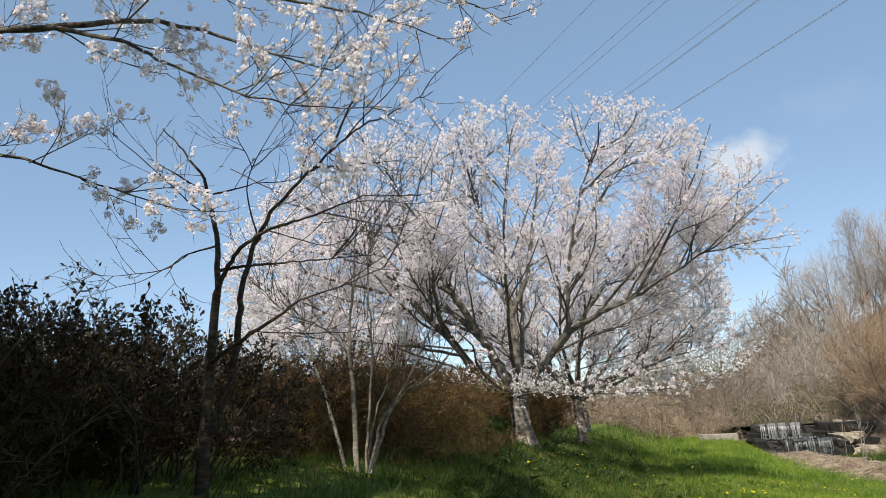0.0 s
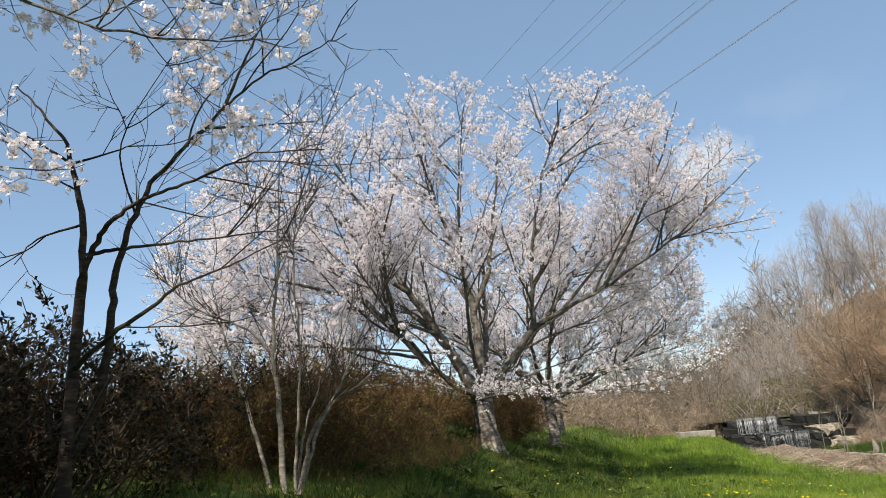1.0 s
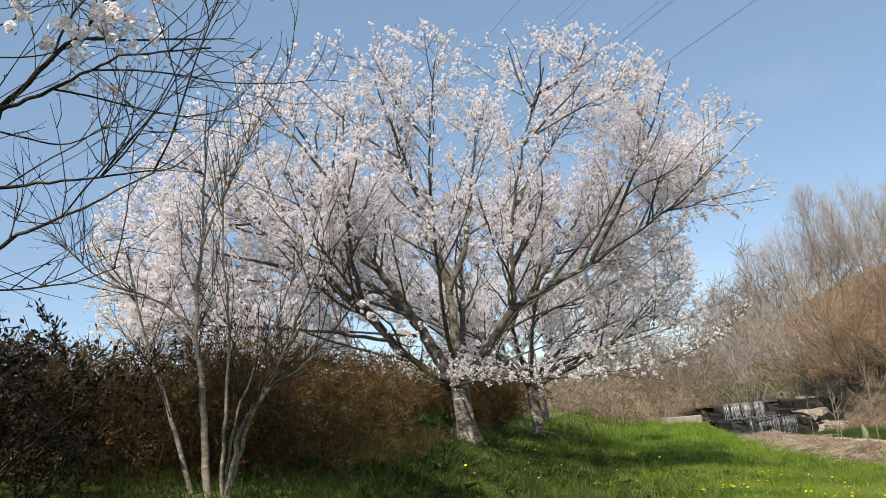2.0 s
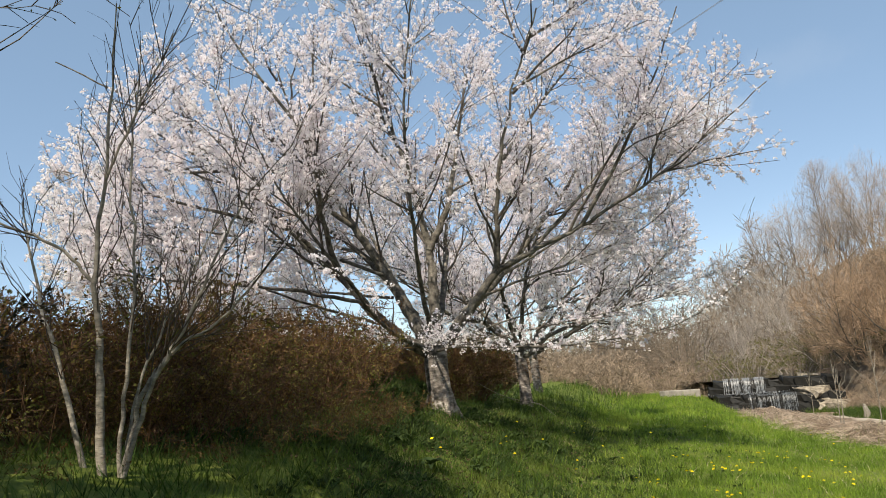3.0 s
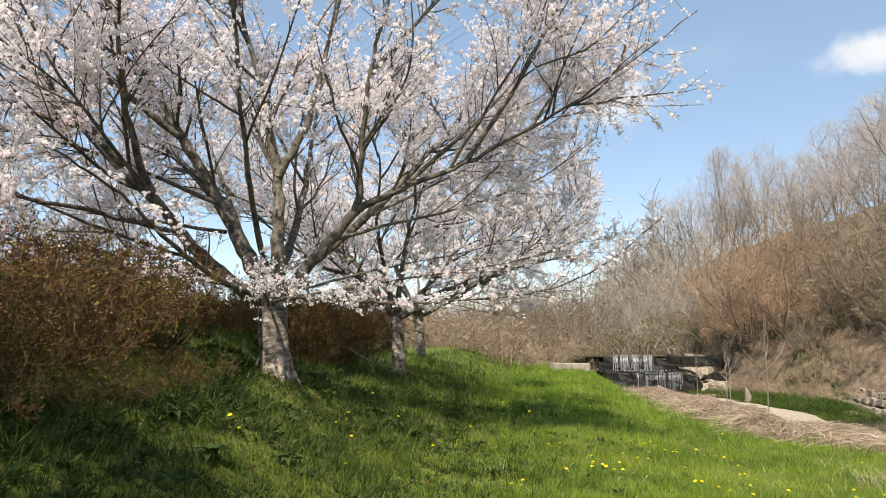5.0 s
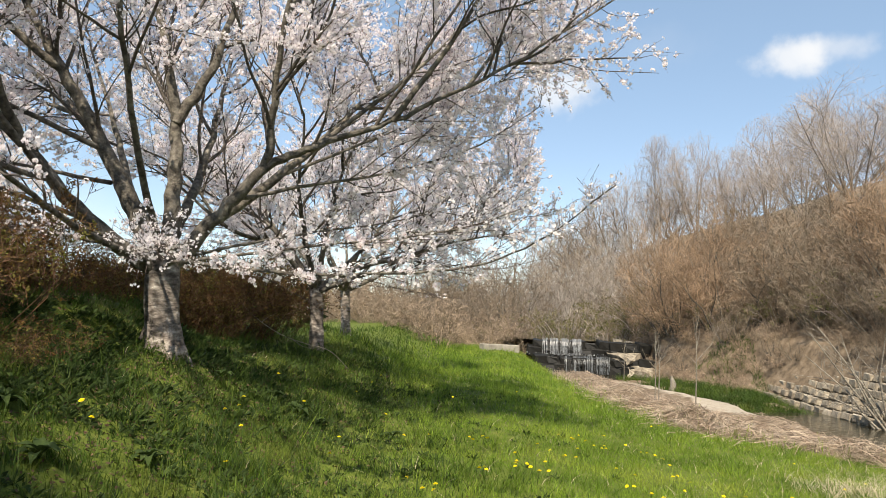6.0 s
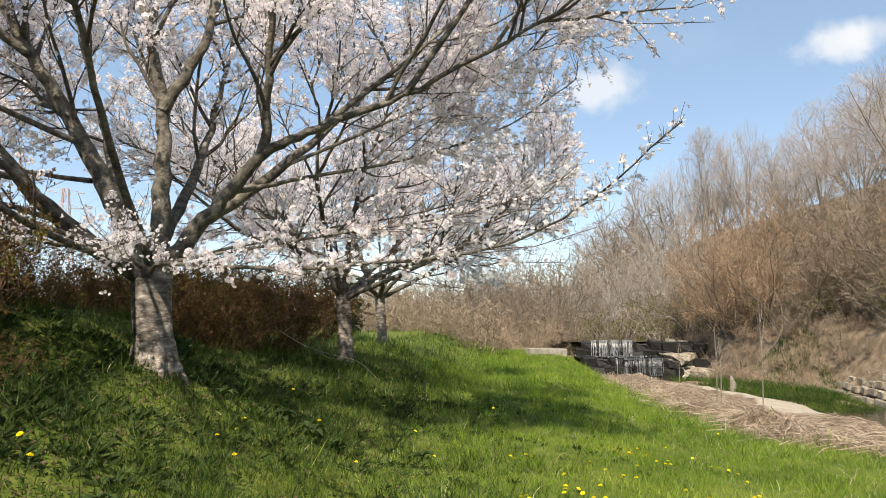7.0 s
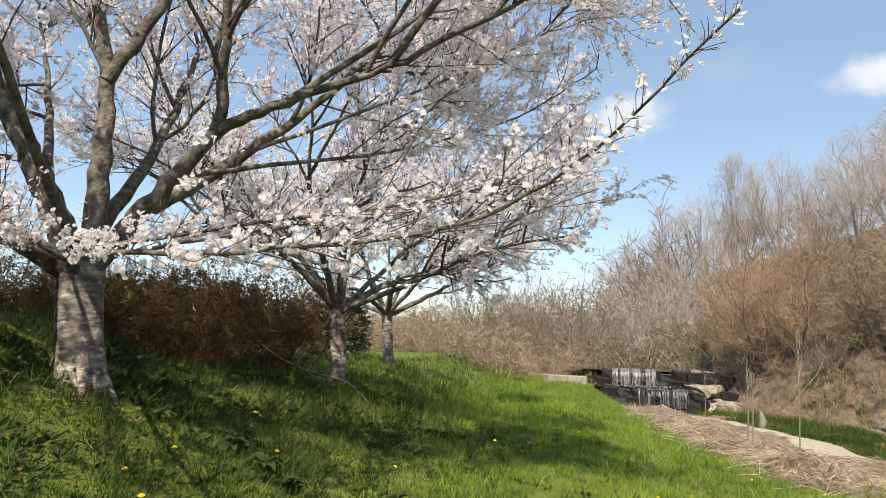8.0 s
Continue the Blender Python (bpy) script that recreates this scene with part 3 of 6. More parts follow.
# ---- cherry trees ----
def umbel(seed):
    """An umbel of five open flowers with notched, cupped petals, stalks and a few buds."""
    rng = np.random.default_rng(seed)
    bm = bmesh.new()
    for k in range(6):
        way = unit(rng.normal(0, 1, 3) + np.array([0, 0, 0.4]))
        c = way * rng.uniform(0.022, 0.034)
        a, e = frames_of(way[None])
        a, e = a[0], e[0]
        r = rng.uniform(0.015, 0.019)
        for j in range(5):
            t = 2 * math.pi * j / 5 + rng.normal(0, 0.05)
            q = []
            for rr, dt, up in ((0.08, 0.0, 0.0), (0.6, -0.55, 0.12), (1.0, -0.30, 0.35), (0.92, 0.0, 0.28), (1.0, 0.30, 0.35), (0.6, 0.55, 0.12)):
                q.append(bm.verts.new(c + (a * math.cos(t + dt) + e * math.sin(t + dt)) * r * rr + way * r * up))
            bm.faces.new(q)
        s = [bm.verts.new(p) for p in (a * 0.0008, -a * 0.0008, c - a * 0.001, c + a * 0.001)]
        bm.faces.new(s).material_index = 1
        g = [bm.verts.new(c + way * 0.002 + (a * math.cos(t) + e * math.sin(t)) * 0.0035) for t in (0.0, 1.6, 3.1, 4.7)]
        bm.faces.new(g).material_index = 1
    me = shared("umbel", bm, PETAL)
    me.materials.append(BUD)
    return me


def taper(n, r0, r1, power=1.0):
    return r1 + (r0 - r1) * (1 - np.linspace(0, 1, n)) ** power


def spray(limb, bough, o, umbels, rng):
    """A low bough: shoots that run along it, and short flowering spurs up to its tip."""
    n = 38
    k = rng.integers(len(bough) // 6, int(len(bough) * 0.75), n)
    g = rng.uniform(0, 1, n)[:, None]
    s, w = bough[k] + (bough[k + 1] - bough[k]) * g, unit(bough[k + 1] - bough[k])
    b1 = curve3(s, sprout(s, w, 1, 0.42, 0.14, rng), rng.uniform(0.2, 0.95, n) * np.interp(k, [0, len(bough) * 0.6, len(bough)], [1.0, 1.0, 0.35]), np.array([0, 0, 0.08]), rng, 0.16)
    m = 190
    pos = len(bough) * 0.14 + (len(bough) * 0.86 - 1.02) * rng.uniform(0, 1, m) ** 0.9
    k = pos.astype(int)
    s2, w2 = bough[k] + (bough[k + 1] - bough[k]) * (pos - k)[:, None], unit(bough[k + 1] - bough[k])
    i = rng.integers(0, n, 230)
    s3, w3 = along(b1, i, rng.uniform(0.2, 1.0, len(i)))
    s2, w2 = np.vstack([s2, s3]), np.vstack([w2, w3])
    b2 = curve3(s2, sprout(s2, w2, 1, 0.9, 0.35, rng), rng.uniform(0.02, 0.13, len(s2)), np.array([0, 0, 0.15]), rng)
    v, f = join(tubes(b1 - o, np.full((n, 3), 0.0034) * (1, 0.8, 0.5), 4), tubes(b2 - o, np.full((len(b2), 3), 0.002) * (1, 0.8, 0.6), 3))
    part("twig", fast_mesh("twig", v, f), TWIG, limb, "long thin shoots and spurs of a low bough", kind="stuff")
    far = np.linalg.norm(b2[:, 2] - bough[-1], axis=1)
    tufts = rng.poisson(np.interp(far, [0, 0.6, 1.6, 4], [1.5, 2.2, 3.0, 3.6]) * rng.choice([0.0, 0.6, 2.0], len(b2)))
    q = np.repeat(b2[:, 2], tufts, 0)
    q = q + rng.normal(0, 0.019, q.shape)
    v, f = flowers(q - o, rng.normal(0, 1, q.shape) + (0, -0.3, 0.2), 0.0155, 5, rng)
    part("blossom", fast_mesh("blossom", v, f), PETAL, limb, "white blossom clustered along a low bough", kind="stuff")
    metas = [umbel(300 + j) for j in range(5)]
    pick = rng.choice(np.flatnonzero((tufts > 2) & (far > 1.3)), umbels)
    for j, q in enumerate(b2[pick, 2]):
        ob = part("umbel", metas[j % 5], PETAL, limb)
        ob.matrix_basis = Matrix.Translation(Vector(q - o)) @ Euler(rng.uniform(0, 6.28, 3)).to_matrix().to_4x4()


def cherry(name, base, trunk, limbs, seed, label, group, centre, radii, counts, petals=4, size=0.019, clusters=(4, 11), tuft=7, bare=False, twig_mat=None, sub=1.0, trunk_mat=None, inner=1.0, roots=(), thick=1.0, limb_mat=None):
    """A cherry: trunk and limbs as control points with radii; boughs, branches, twigs and umbels of blossom grown on them inside an envelope.
    counts: boughs, branches and twigs a metre of what bears them; clusters: umbels a metre of branch and of twig."""
    rng = np.random.default_rng(seed)
    root = thing(name, base, label, "tree", group)
    o = np.array(base, float)
    path = smooth_path([p[:3] for p in trunk], 6)
    rad = np.interp(np.linspace(0, len(trunk) - 1, len(path)), range(len(trunk)), [p[3] for p in trunk])
    v, f = tubes((path - o)[None], rad[None], 18)
    v = v.reshape(len(path), 18, 3)
    ang = np.linspace(0, 2 * np.pi, 18, endpoint=False)
    wob = 1 + 0.07 * np.sin(3 * ang + 1.0) + 0.05 * np.sin(5 * ang) + rng.normal(0, 0.02, (len(path), 18))
    flare = np.linspace(1, 0, len(path))[:, None] ** 5 * (0.10 + 0.16 * np.maximum(0, np.sin(4 * ang + 0.6)))[None]
    v = (path - o)[:, None] + (v - (path - o)[:, None]) * (wob + flare)[:, :, None]
    part("trunk", fast_mesh("trunk", v, f), trunk_mat or TRUNK_BARK, root, smooth=True)
    for a0, reach in roots:
        r0, way = trunk[0][3], np.array([math.cos(a0), math.sin(a0)])
        rp = []
        for fr, up, sc in ((0.55, 0.42, 0), (0.95, 0.22, 0), (1.0, 0.09, 0.35), (1.0, 0.03, 0.7), (1.0, -0.08, 1.0)):
            xy = o[:2] + way * (r0 * fr + reach * sc)
            rp.append((xy[0], xy[1], gz(xy[0], xy[1]) + up))
        rp = smooth_path(rp, 4)
        v, f = tubes((rp - o)[None], taper(len(rp), 0.07, 0.02)[None] * (1 + rng.normal(0, 0.06, len(rp))), 8)
        part("root", fast_mesh("root", v, f), trunk_mat or TRUNK_BARK, root, smooth=True)
    C, R = np.array(centre), np.array(radii)
    sprays, main, main_r, free = [], [], [], []
    for ctrl, r0, r1, *low in limbs:
        p = smooth_path(ctrl, 6)
        p[1:-1] += rng.normal(0, min(0.012, 0.2 * r0), p[1:-1].shape)
        rr = taper(len(p), r0, r1, 1.35)
        v, f = tubes((p - o)[None], rr[None], 9)
        limb = part("limb", fast_mesh("limb", v, f), limb_mat or LIMB_BARK, root, smooth=True)
        if low and low[1] < 0.2:
            sprays.append((limb, p, low[0]))
            continue
        seg = np.r_[0, np.cumsum(np.linalg.norm(np.diff(p, axis=0), axis=1))]
        even = np.linspace(0, seg[-1], 13)
        main.append(np.stack([np.interp(even, seg, p[:, j]) for j in range(3)], 1))
        main_r.append(np.interp(even, seg, rr))
        free.append((low[0], low[1]) if low else (1.0, 0.0))
    main, main_r, free = np.array(main), np.array(main_r), np.array(free)
    total = np.linalg.norm(np.diff(main, axis=1), axis=2).sum(1)

    def bear(parents, lengths, thickness, loose, per_m, first, span, n, open_angle, up, wander, far):
        """Children of the parents, kept inside the envelope unless the parent is a free, low one."""
        i, fr = fans(parents, lengths * np.where(loose > 0, 1.15, 1.0), per_m, first, rng)
        s, w = on_paths(parents, i, fr)
        L = rng.uniform(*span, len(i)) * sub * np.where(loose[i] > 0, loose[i], 1.0) * (1.15 - 0.45 * fr)
        kids, ok = fit_in(grow(s, sprout(s, w, 1, open_angle, 0.12, rng), L, n, up, wander, rng), C, R, far)
        ok = (ok | (loose[i] > 0)) & (kids[:, 1:, 2].min(1) > o[2] + 0.95)
        kids, i, fr = kids[ok], i[ok], fr[ok]
        return kids, np.linalg.norm(kids[:, -1] - kids[:, 0], axis=1), thickness[i] * (1 - 0.6 * fr), loose[i]

    boughs, bl, br, bf = bear(main, total, main_r[:, 0], free[:, 1], counts[0], 0.25, (1.2, 2.8), 8, 0.75, 0.05, 0.11, 1.0)
    br = np.clip(br * 0.45, 0.007, 0.026) * thick
    grade = np.linspace(1, 0.35, 8)
    for k in range(len(boughs)):
        p = smooth_path(boughs[k], 2)
        part("bough", fast_mesh("bough", *tubes((p - o)[None], np.interp(np.linspace(0, 7, len(p)), range(8), grade * br[k])[None], 6)), limb_mat or BARK, root, smooth=True)
    b1, l1, r1, f1 = bear(boughs, bl, br, bf, counts[1], 0.15, (0.45, 1.35), 5, 0.8, 0.07, 0.14, 1.06)
    c1, m1, q1, g1 = bear(main, total, main_r[:, -1] * 2.2, free[:, 1], counts[1] * 0.8, 0.35, (0.5, 1.6), 5, 0.8, 0.07, 0.14, 1.06)
    b1, l1, r1, f1 = np.vstack([b1, c1]), np.r_[l1, m1], np.r_[r1, q1], np.r_[f1, g1]
    r1 = np.clip(r1 * 0.55, 0.0045, 0.010) * thick
    v, f = tubes(b1 - o, r1[:, None] * np.linspace(1, 0.45, 5), 5)
    part("branch", fast_mesh("branch", v, f), BARK, root, "thin dark side branches", smooth=True, kind="stuff")
    b2, l2, _, f2 = bear(b1, l1, r1, f1, counts[2], 0.12, (0.16, 0.6), 4, 0.8, 0.05, 0.15, 1.12)
    v, f = tubes(b2 - o, np.full((len(b2), 4), 0.0036 * thick) * (1, 0.85, 0.7, 0.45), 3)
    part("twig", fast_mesh("twig", v, f), twig_mat or TWIG, root, "fine dark twigs", kind="stuff")
    places, ways = [], []
    for paths, lens, per_m, first in ((b1, l1, clusters[0], 0.3), (b2, l2, clusters[1], 0.1)):
        i, fr = fans(paths, lens, per_m, first, rng)
        s, w = on_paths(paths, i, fr)
        places.append(s), ways.append(w)
    p, w = np.vstack(places), np.vstack(ways)
    if bare:
        out = unit(w + 0.8 * rng.normal(0, 1, p.shape))
        v, f = leaf_quads(p - o, out, 0.022, 0.010, rng)
        part("bud", fast_mesh("bud", v, f), YOUNG_LEAF, root, "small opening leaf buds", kind="stuff")
        return root
    deep = np.sqrt((((p - C) / R) ** 2).sum(-1))
    ok = rng.random(len(p)) < np.interp(deep, [0.3, 0.6, 0.8], [inner, inner, 1.0])
    p, w = p[ok], w[ok]
    spur = unit(rng.normal(0, 1, p.shape) + (0, 0, 0.25)) * rng.uniform(0.015, 0.055, (len(p), 1))
    many = rng.poisson(tuft, len(p))
    i = np.repeat(np.arange(len(p)), many)
    out = unit(rng.normal(0, 1, (len(i), 3)) + 0.5 * unit(spur[i]) + 0.25 * np.array(SUN))
    q = p[i] + spur[i] + out * rng.uniform(0.010, 0.034, (len(i), 1)) * np.sqrt(size / 0.019)
    v, f = flowers(q - o, out, size, petals, rng)
    part("blossom", fast_mesh("blossom", v, f), PETAL, root, "white to pale pink open blossom", kind="stuff")
    for limb, bough, share in sprays:
        spray(limb, bough, o, int(share), rng)
    pick = rng.random(len(q)) < 0.10
    v, f = leaf_quads((p[i] + spur[i] * 0.6)[pick] - o + rng.normal(0, 0.010, (pick.sum(), 3)), out[pick], 0.024, 0.010, rng)
    part("bud", fast_mesh("bud", v, f), BUD, root, "reddish buds and stalks", kind="stuff")
    return root


LIMBS_ONE = [
    ([(1.5, 16.2, 1.85), (0.75, 15.9, 2.4), (0.1, 15.6, 3.2), (-0.6, 15.3, 4.0), (-1.5, 15.0, 4.9), (-2.6, 14.8, 5.6)], 0.11, 0.016),
    ([(0.1, 15.6, 3.2), (-0.1, 15.0, 4.0), (-0.1, 14.3, 5.1), (0.0, 13.8, 6.4)], 0.06, 0.012),
    ([(1.5, 16.25, 1.95), (1.15, 16.3, 2.64), (0.84, 16.3, 3.27), (0.29, 16.3, 4.2), (-0.1, 16.3, 4.9), (-0.6, 16.4, 6.0), (-1.0, 16.5, 7.4)], 0.14, 0.014),
    ([(1.0, 16.4, 3.0), (0.3, 17.2, 3.9), (-0.8, 18.0, 4.9), (-2.0, 18.6, 5.9)], 0.08, 0.014),
    ([(1.6, 16.3, 1.95), (1.63, 16.35, 2.95), (1.58, 16.4, 3.9), (1.3, 16.4, 5.2), (1.0, 16.4, 6.4), (0.9, 16.3, 7.5)], 0.12, 0.012),
    ([(1.6, 16.4, 3.7), (2.0, 16.5, 4.5), (2.25, 16.8, 5.6), (2.5, 17.0, 6.8), (2.6, 17.1, 7.6)], 0.075, 0.012),
    ([(1.65, 16.4, 2.3), (1.9, 17.4, 3.4), (2.1, 18.4, 4.9), (2.3, 19.2, 6.7)], 0.08, 0.014),
    ([(1.68, 16.2, 1.95), (1.98, 16.1, 2.3), (2.35, 16.0, 2.75), (2.7, 15.9, 3.22), (2.75, 15.7, 3.9), (2.85, 15.3, 4.9), (3.1, 14.8, 6.0), (3.5, 14.2, 7.1)], 0.11, 0.012),
    ([(2.35, 16.0, 2.75), (2.72, 15.9, 3.15), (3.3, 15.8, 3.45), (4.2, 15.7, 3.82), (5.1, 15.5, 4.3), (6.2, 15.3, 5.0), (7.5, 15.1, 6.0)], 0.07, 0.009),
    ([(2.1, 16.3, 2.5), (2.9, 16.8, 3.2), (3.8, 17.4, 4.2), (4.8, 17.9, 5.4), (5.6, 18.2, 6.8)], 0.08, 0.012),
    ([(4.2, 15.7, 3.82), (4.9, 15.4, 4.9), (5.5, 15.0, 6.1), (6.0, 14.8, 7.3)], 0.04, 0.010),
    ([(1.55, 16.1, 2.0), (1.4, 15.2, 2.9), (1.3, 14.1, 4.0), (1.3, 13.2, 5.3), (1.5, 12.6, 6.6)], 0.05, 0.011),
    ([(1.4, 16.1, 1.95), (0.9, 14.9, 2.2), (0.6, 13.6, 2.5), (0.5, 12.4, 2.7), (0.2, 11.6, 2.9)], 0.045, 0.008, 1.8, 0.3),
    ([(1.6, 16.0, 1.9), (1.9, 14.8, 1.92), (2.5, 13.6, 1.82), (3.3, 12.8, 1.78), (4.2, 12.2, 1.86), (4.6, 11.65, 2.08), (4.82, 11.08, 2.37)], 0.024, 0.004, 75, 0.085),
    ([(1.9, 14.8, 1.92), (3.2, 14.2, 2.1), (4.5, 13.8, 2.3), (5.3, 13.6, 2.6)], 0.018, 0.004, 80, 0.12),
    ([(2.35, 16.0, 2.75), (3.3, 16.8, 3.1), (4.6, 17.4, 3.5), (6.0, 17.8, 4.1), (7.1, 18.0, 4.9)], 0.03, 0.008),
    ([(0.29, 16.3, 4.2), (-1.2, 15.7, 5.3), (-3.0, 15.3, 6.3), (-4.3, 15.0, 7.0)], 0.05, 0.010),
    ([(-0.6, 15.3, 4.0), (-2.2, 14.6, 4.4), (-3.8, 14.2, 4.9)], 0.04, 0.010),
    ([(2.85, 15.3, 4.9), (3.8, 15.9, 6.2), (4.4, 16.2, 6.9), (4.7, 16.4, 7.5)], 0.035, 0.010),
    ([(-0.1, 14.3, 5.1), (-0.9, 13.8, 6.2), (-1.6, 13.5, 7.4)], 0.03, 0.010),
    ([(0.75, 15.9, 2.4), (-0.2, 15.4, 2.7), (-1.4, 14.9, 3.2), (-2.6, 14.5, 3.9)], 0.03, 0.008),
    ([(0.84, 16.3, 3.27), (-0.6, 15.7, 3.8), (-2.2, 15.2, 4.1), (-3.9, 14.9, 4.4)], 0.035, 0.008),
    ([(0.4, 15.75, 2.8), (-0.9, 14.6, 3.0), (-2.2, 13.7, 3.1), (-3.2, 13.1, 3.3)], 0.036, 0.007),
    ([(0.9, 16.4, 2.9), (-0.4, 17.4, 3.2), (-1.9, 18.3, 3.5), (-3.2, 18.9, 4.0)], 0.03, 0.008),
    ([(3.1, 14.8, 6.0), (4.2, 14.3, 6.4), (5.2, 14.0, 6.7)], 0.022, 0.007),
    ([(1.5, 16.2, 2.0), (0.4, 15.6, 2.4), (-1.2, 15.0, 2.55), (-2.8, 14.5, 2.7), (-4.0, 14.1, 2.95)], 0.03, 0.006),
    ([(1.4, 16.3, 2.0), (0.2, 17.0, 2.4), (-1.4, 17.6, 2.6), (-3.0, 18.2, 2.8)], 0.036, 0.007),
    ([(1.7, 16.2, 2.0), (3.0, 16.9, 2.4), (4.4, 17.3, 2.7), (5.8, 17.5, 3.1)], 0.022, 0.006),
    ([(2.9, 16.8, 3.2), (4.2, 17.2, 3.9), (5.5, 17.4, 4.6), (6.8, 17.4, 5.4)], 0.026, 0.007),
    ([(3.3, 15.8, 3.45), (4.5, 16.4, 4.6), (5.4, 16.7, 5.6), (6.2, 16.8, 6.6)], 0.035, 0.008),
    ([(5.1, 15.5, 4.3), (5.9, 15.8, 5.4), (6.5, 16.0, 6.3)], 0.025, 0.007),
    ([(1.2, 16.3, 2.6), (0.8, 17.3, 3.6), (0.3, 18.3, 4.8), (-0.2, 19.2, 6.0)], 0.06, 0.009),
    ([(0.3, 17.2, 3.9), (-0.6, 18.8, 4.4), (-1.5, 20.2, 5.0)], 0.04, 0.009),
    ([(0.75, 15.9, 2.4), (0.1, 14.8, 3.3), (-0.5, 13.8, 4.2), (-0.9, 13.0, 5.2)], 0.042, 0.008),
    ([(0.3, 15.69, 2.95), (-0.6, 15.1, 3.9), (-1.2, 14.4, 5.0), (-1.5, 14.0, 6.0)], 0.036, 0.008),
    ([(1.4, 16.1, 1.95), (1.0, 15.3, 2.1), (0.4, 14.6, 2.15), (-0.3, 14.0, 2.2), (-1.0, 13.6, 2.35)], 0.02, 0.004, 34, 0.12),
    ([(1.5, 16.0, 1.95), (1.5, 15.0, 2.05), (1.7, 14.0, 2.0), (2.1, 13.2, 2.0)], 0.018, 0.004, 30, 0.12),
]
cherry("cherry_tree", (1.62, 16.25, gz(1.62, 16.25)), [(1.62, 16.25, gz(1.62, 16.25) - 0.1, 0.205), (1.60, 16.25, 1.2, 0.195), (1.57, 16.25, 1.65, 0.20), (1.57, 16.25, 2.05, 0.19)],
       LIMBS_ONE, 3, "large spreading cherry tree in full white blossom on a grass bank", "flowering cherries",
       (1.65, 15.9, 4.2), (6.1, 5.1, 3.85), (2.0, 5.2, 7.3), petals=4, clusters=(10, 22), tuft=5, size=0.0185, inner=1.0, roots=((-1.2, 0.12), (-0.3, 0.18), (2.9, 0.1)))


def vase_limbs(base, top, n, reach, height, seed, r):
    rng = np.random.default_rng(seed)
    out = []
    for k in range(n):
        a = 2 * math.pi * (k + rng.uniform(-0.25, 0.25)) / n
        lean = rng.uniform(0.5, 1.0) if k % 3 else 1.1
        e = np.array([math.cos(a) * reach * lean, math.sin(a) * reach * lean, height * (1.12 - 0.55 * lean if k % 3 else rng.uniform(0.22, 0.42))])
        s = np.array([base[0], base[1], top])
        pts = [s]
        for f in (0.25, 0.5, 0.75, 1.0):
            q = s + e * (f, f, f**0.85)
            pts.append(q + rng.normal(0, 0.12, 3) * (1 if f < 1 else 0))
        out.append(([tuple(p) for p in pts], r * rng.uniform(0.7, 1.1), 0.011))
        mid = pts[2]
        a2 = a + rng.choice([-1, 1]) * rng.uniform(0.5, 0.9)
        e2 = np.array([math.cos(a2), math.sin(a2), 0.9]) * reach * 0.5
        out.append(([tuple(mid), tuple(mid + e2 * 0.5 + (0, 0, -0.1)), tuple(mid + e2)], r * 0.45, 0.009))
    return out


def small_cherry(base, r, top, n, reach, height, seed, label, counts, per_m, size, lean=0.0):
    x, y = base
    z = gz(x, y)
    cherry("cherry_tree", (x, y, z), [(x, y, z - 0.1, r * 1.15), (x - lean * 0.4, y, z + 0.6, r), (x - lean, y, top, r * 1.05), (x - lean, y, top + 0.3, r)],
           vase_limbs((x - lean, y), top, n, reach, height, seed, r * 0.55), seed, label, "flowering cherries",
           (x + 0.1, y, top + height * 0.44), (reach * 1.1, reach * 1.1, height * 0.66), counts, petals=3, size=size, clusters=(per_m * 0.4, per_m), tuft=5, thick=1.25)


small_cherry((4.08, 23.0), 0.14, 1.75, 10, 4.4, 5.6, 21, "younger cherry tree in white blossom further along the bank", (1.8, 5.2, 6.5), 17, 0.026, 0.06)
small_cherry((5.84, 31.6), 0.15, 1.9, 9, 4.1, 5.2, 34, "distant cherry tree in white blossom at the end of the row", (1.7, 4.6, 5.5), 15, 0.032, 0.1)


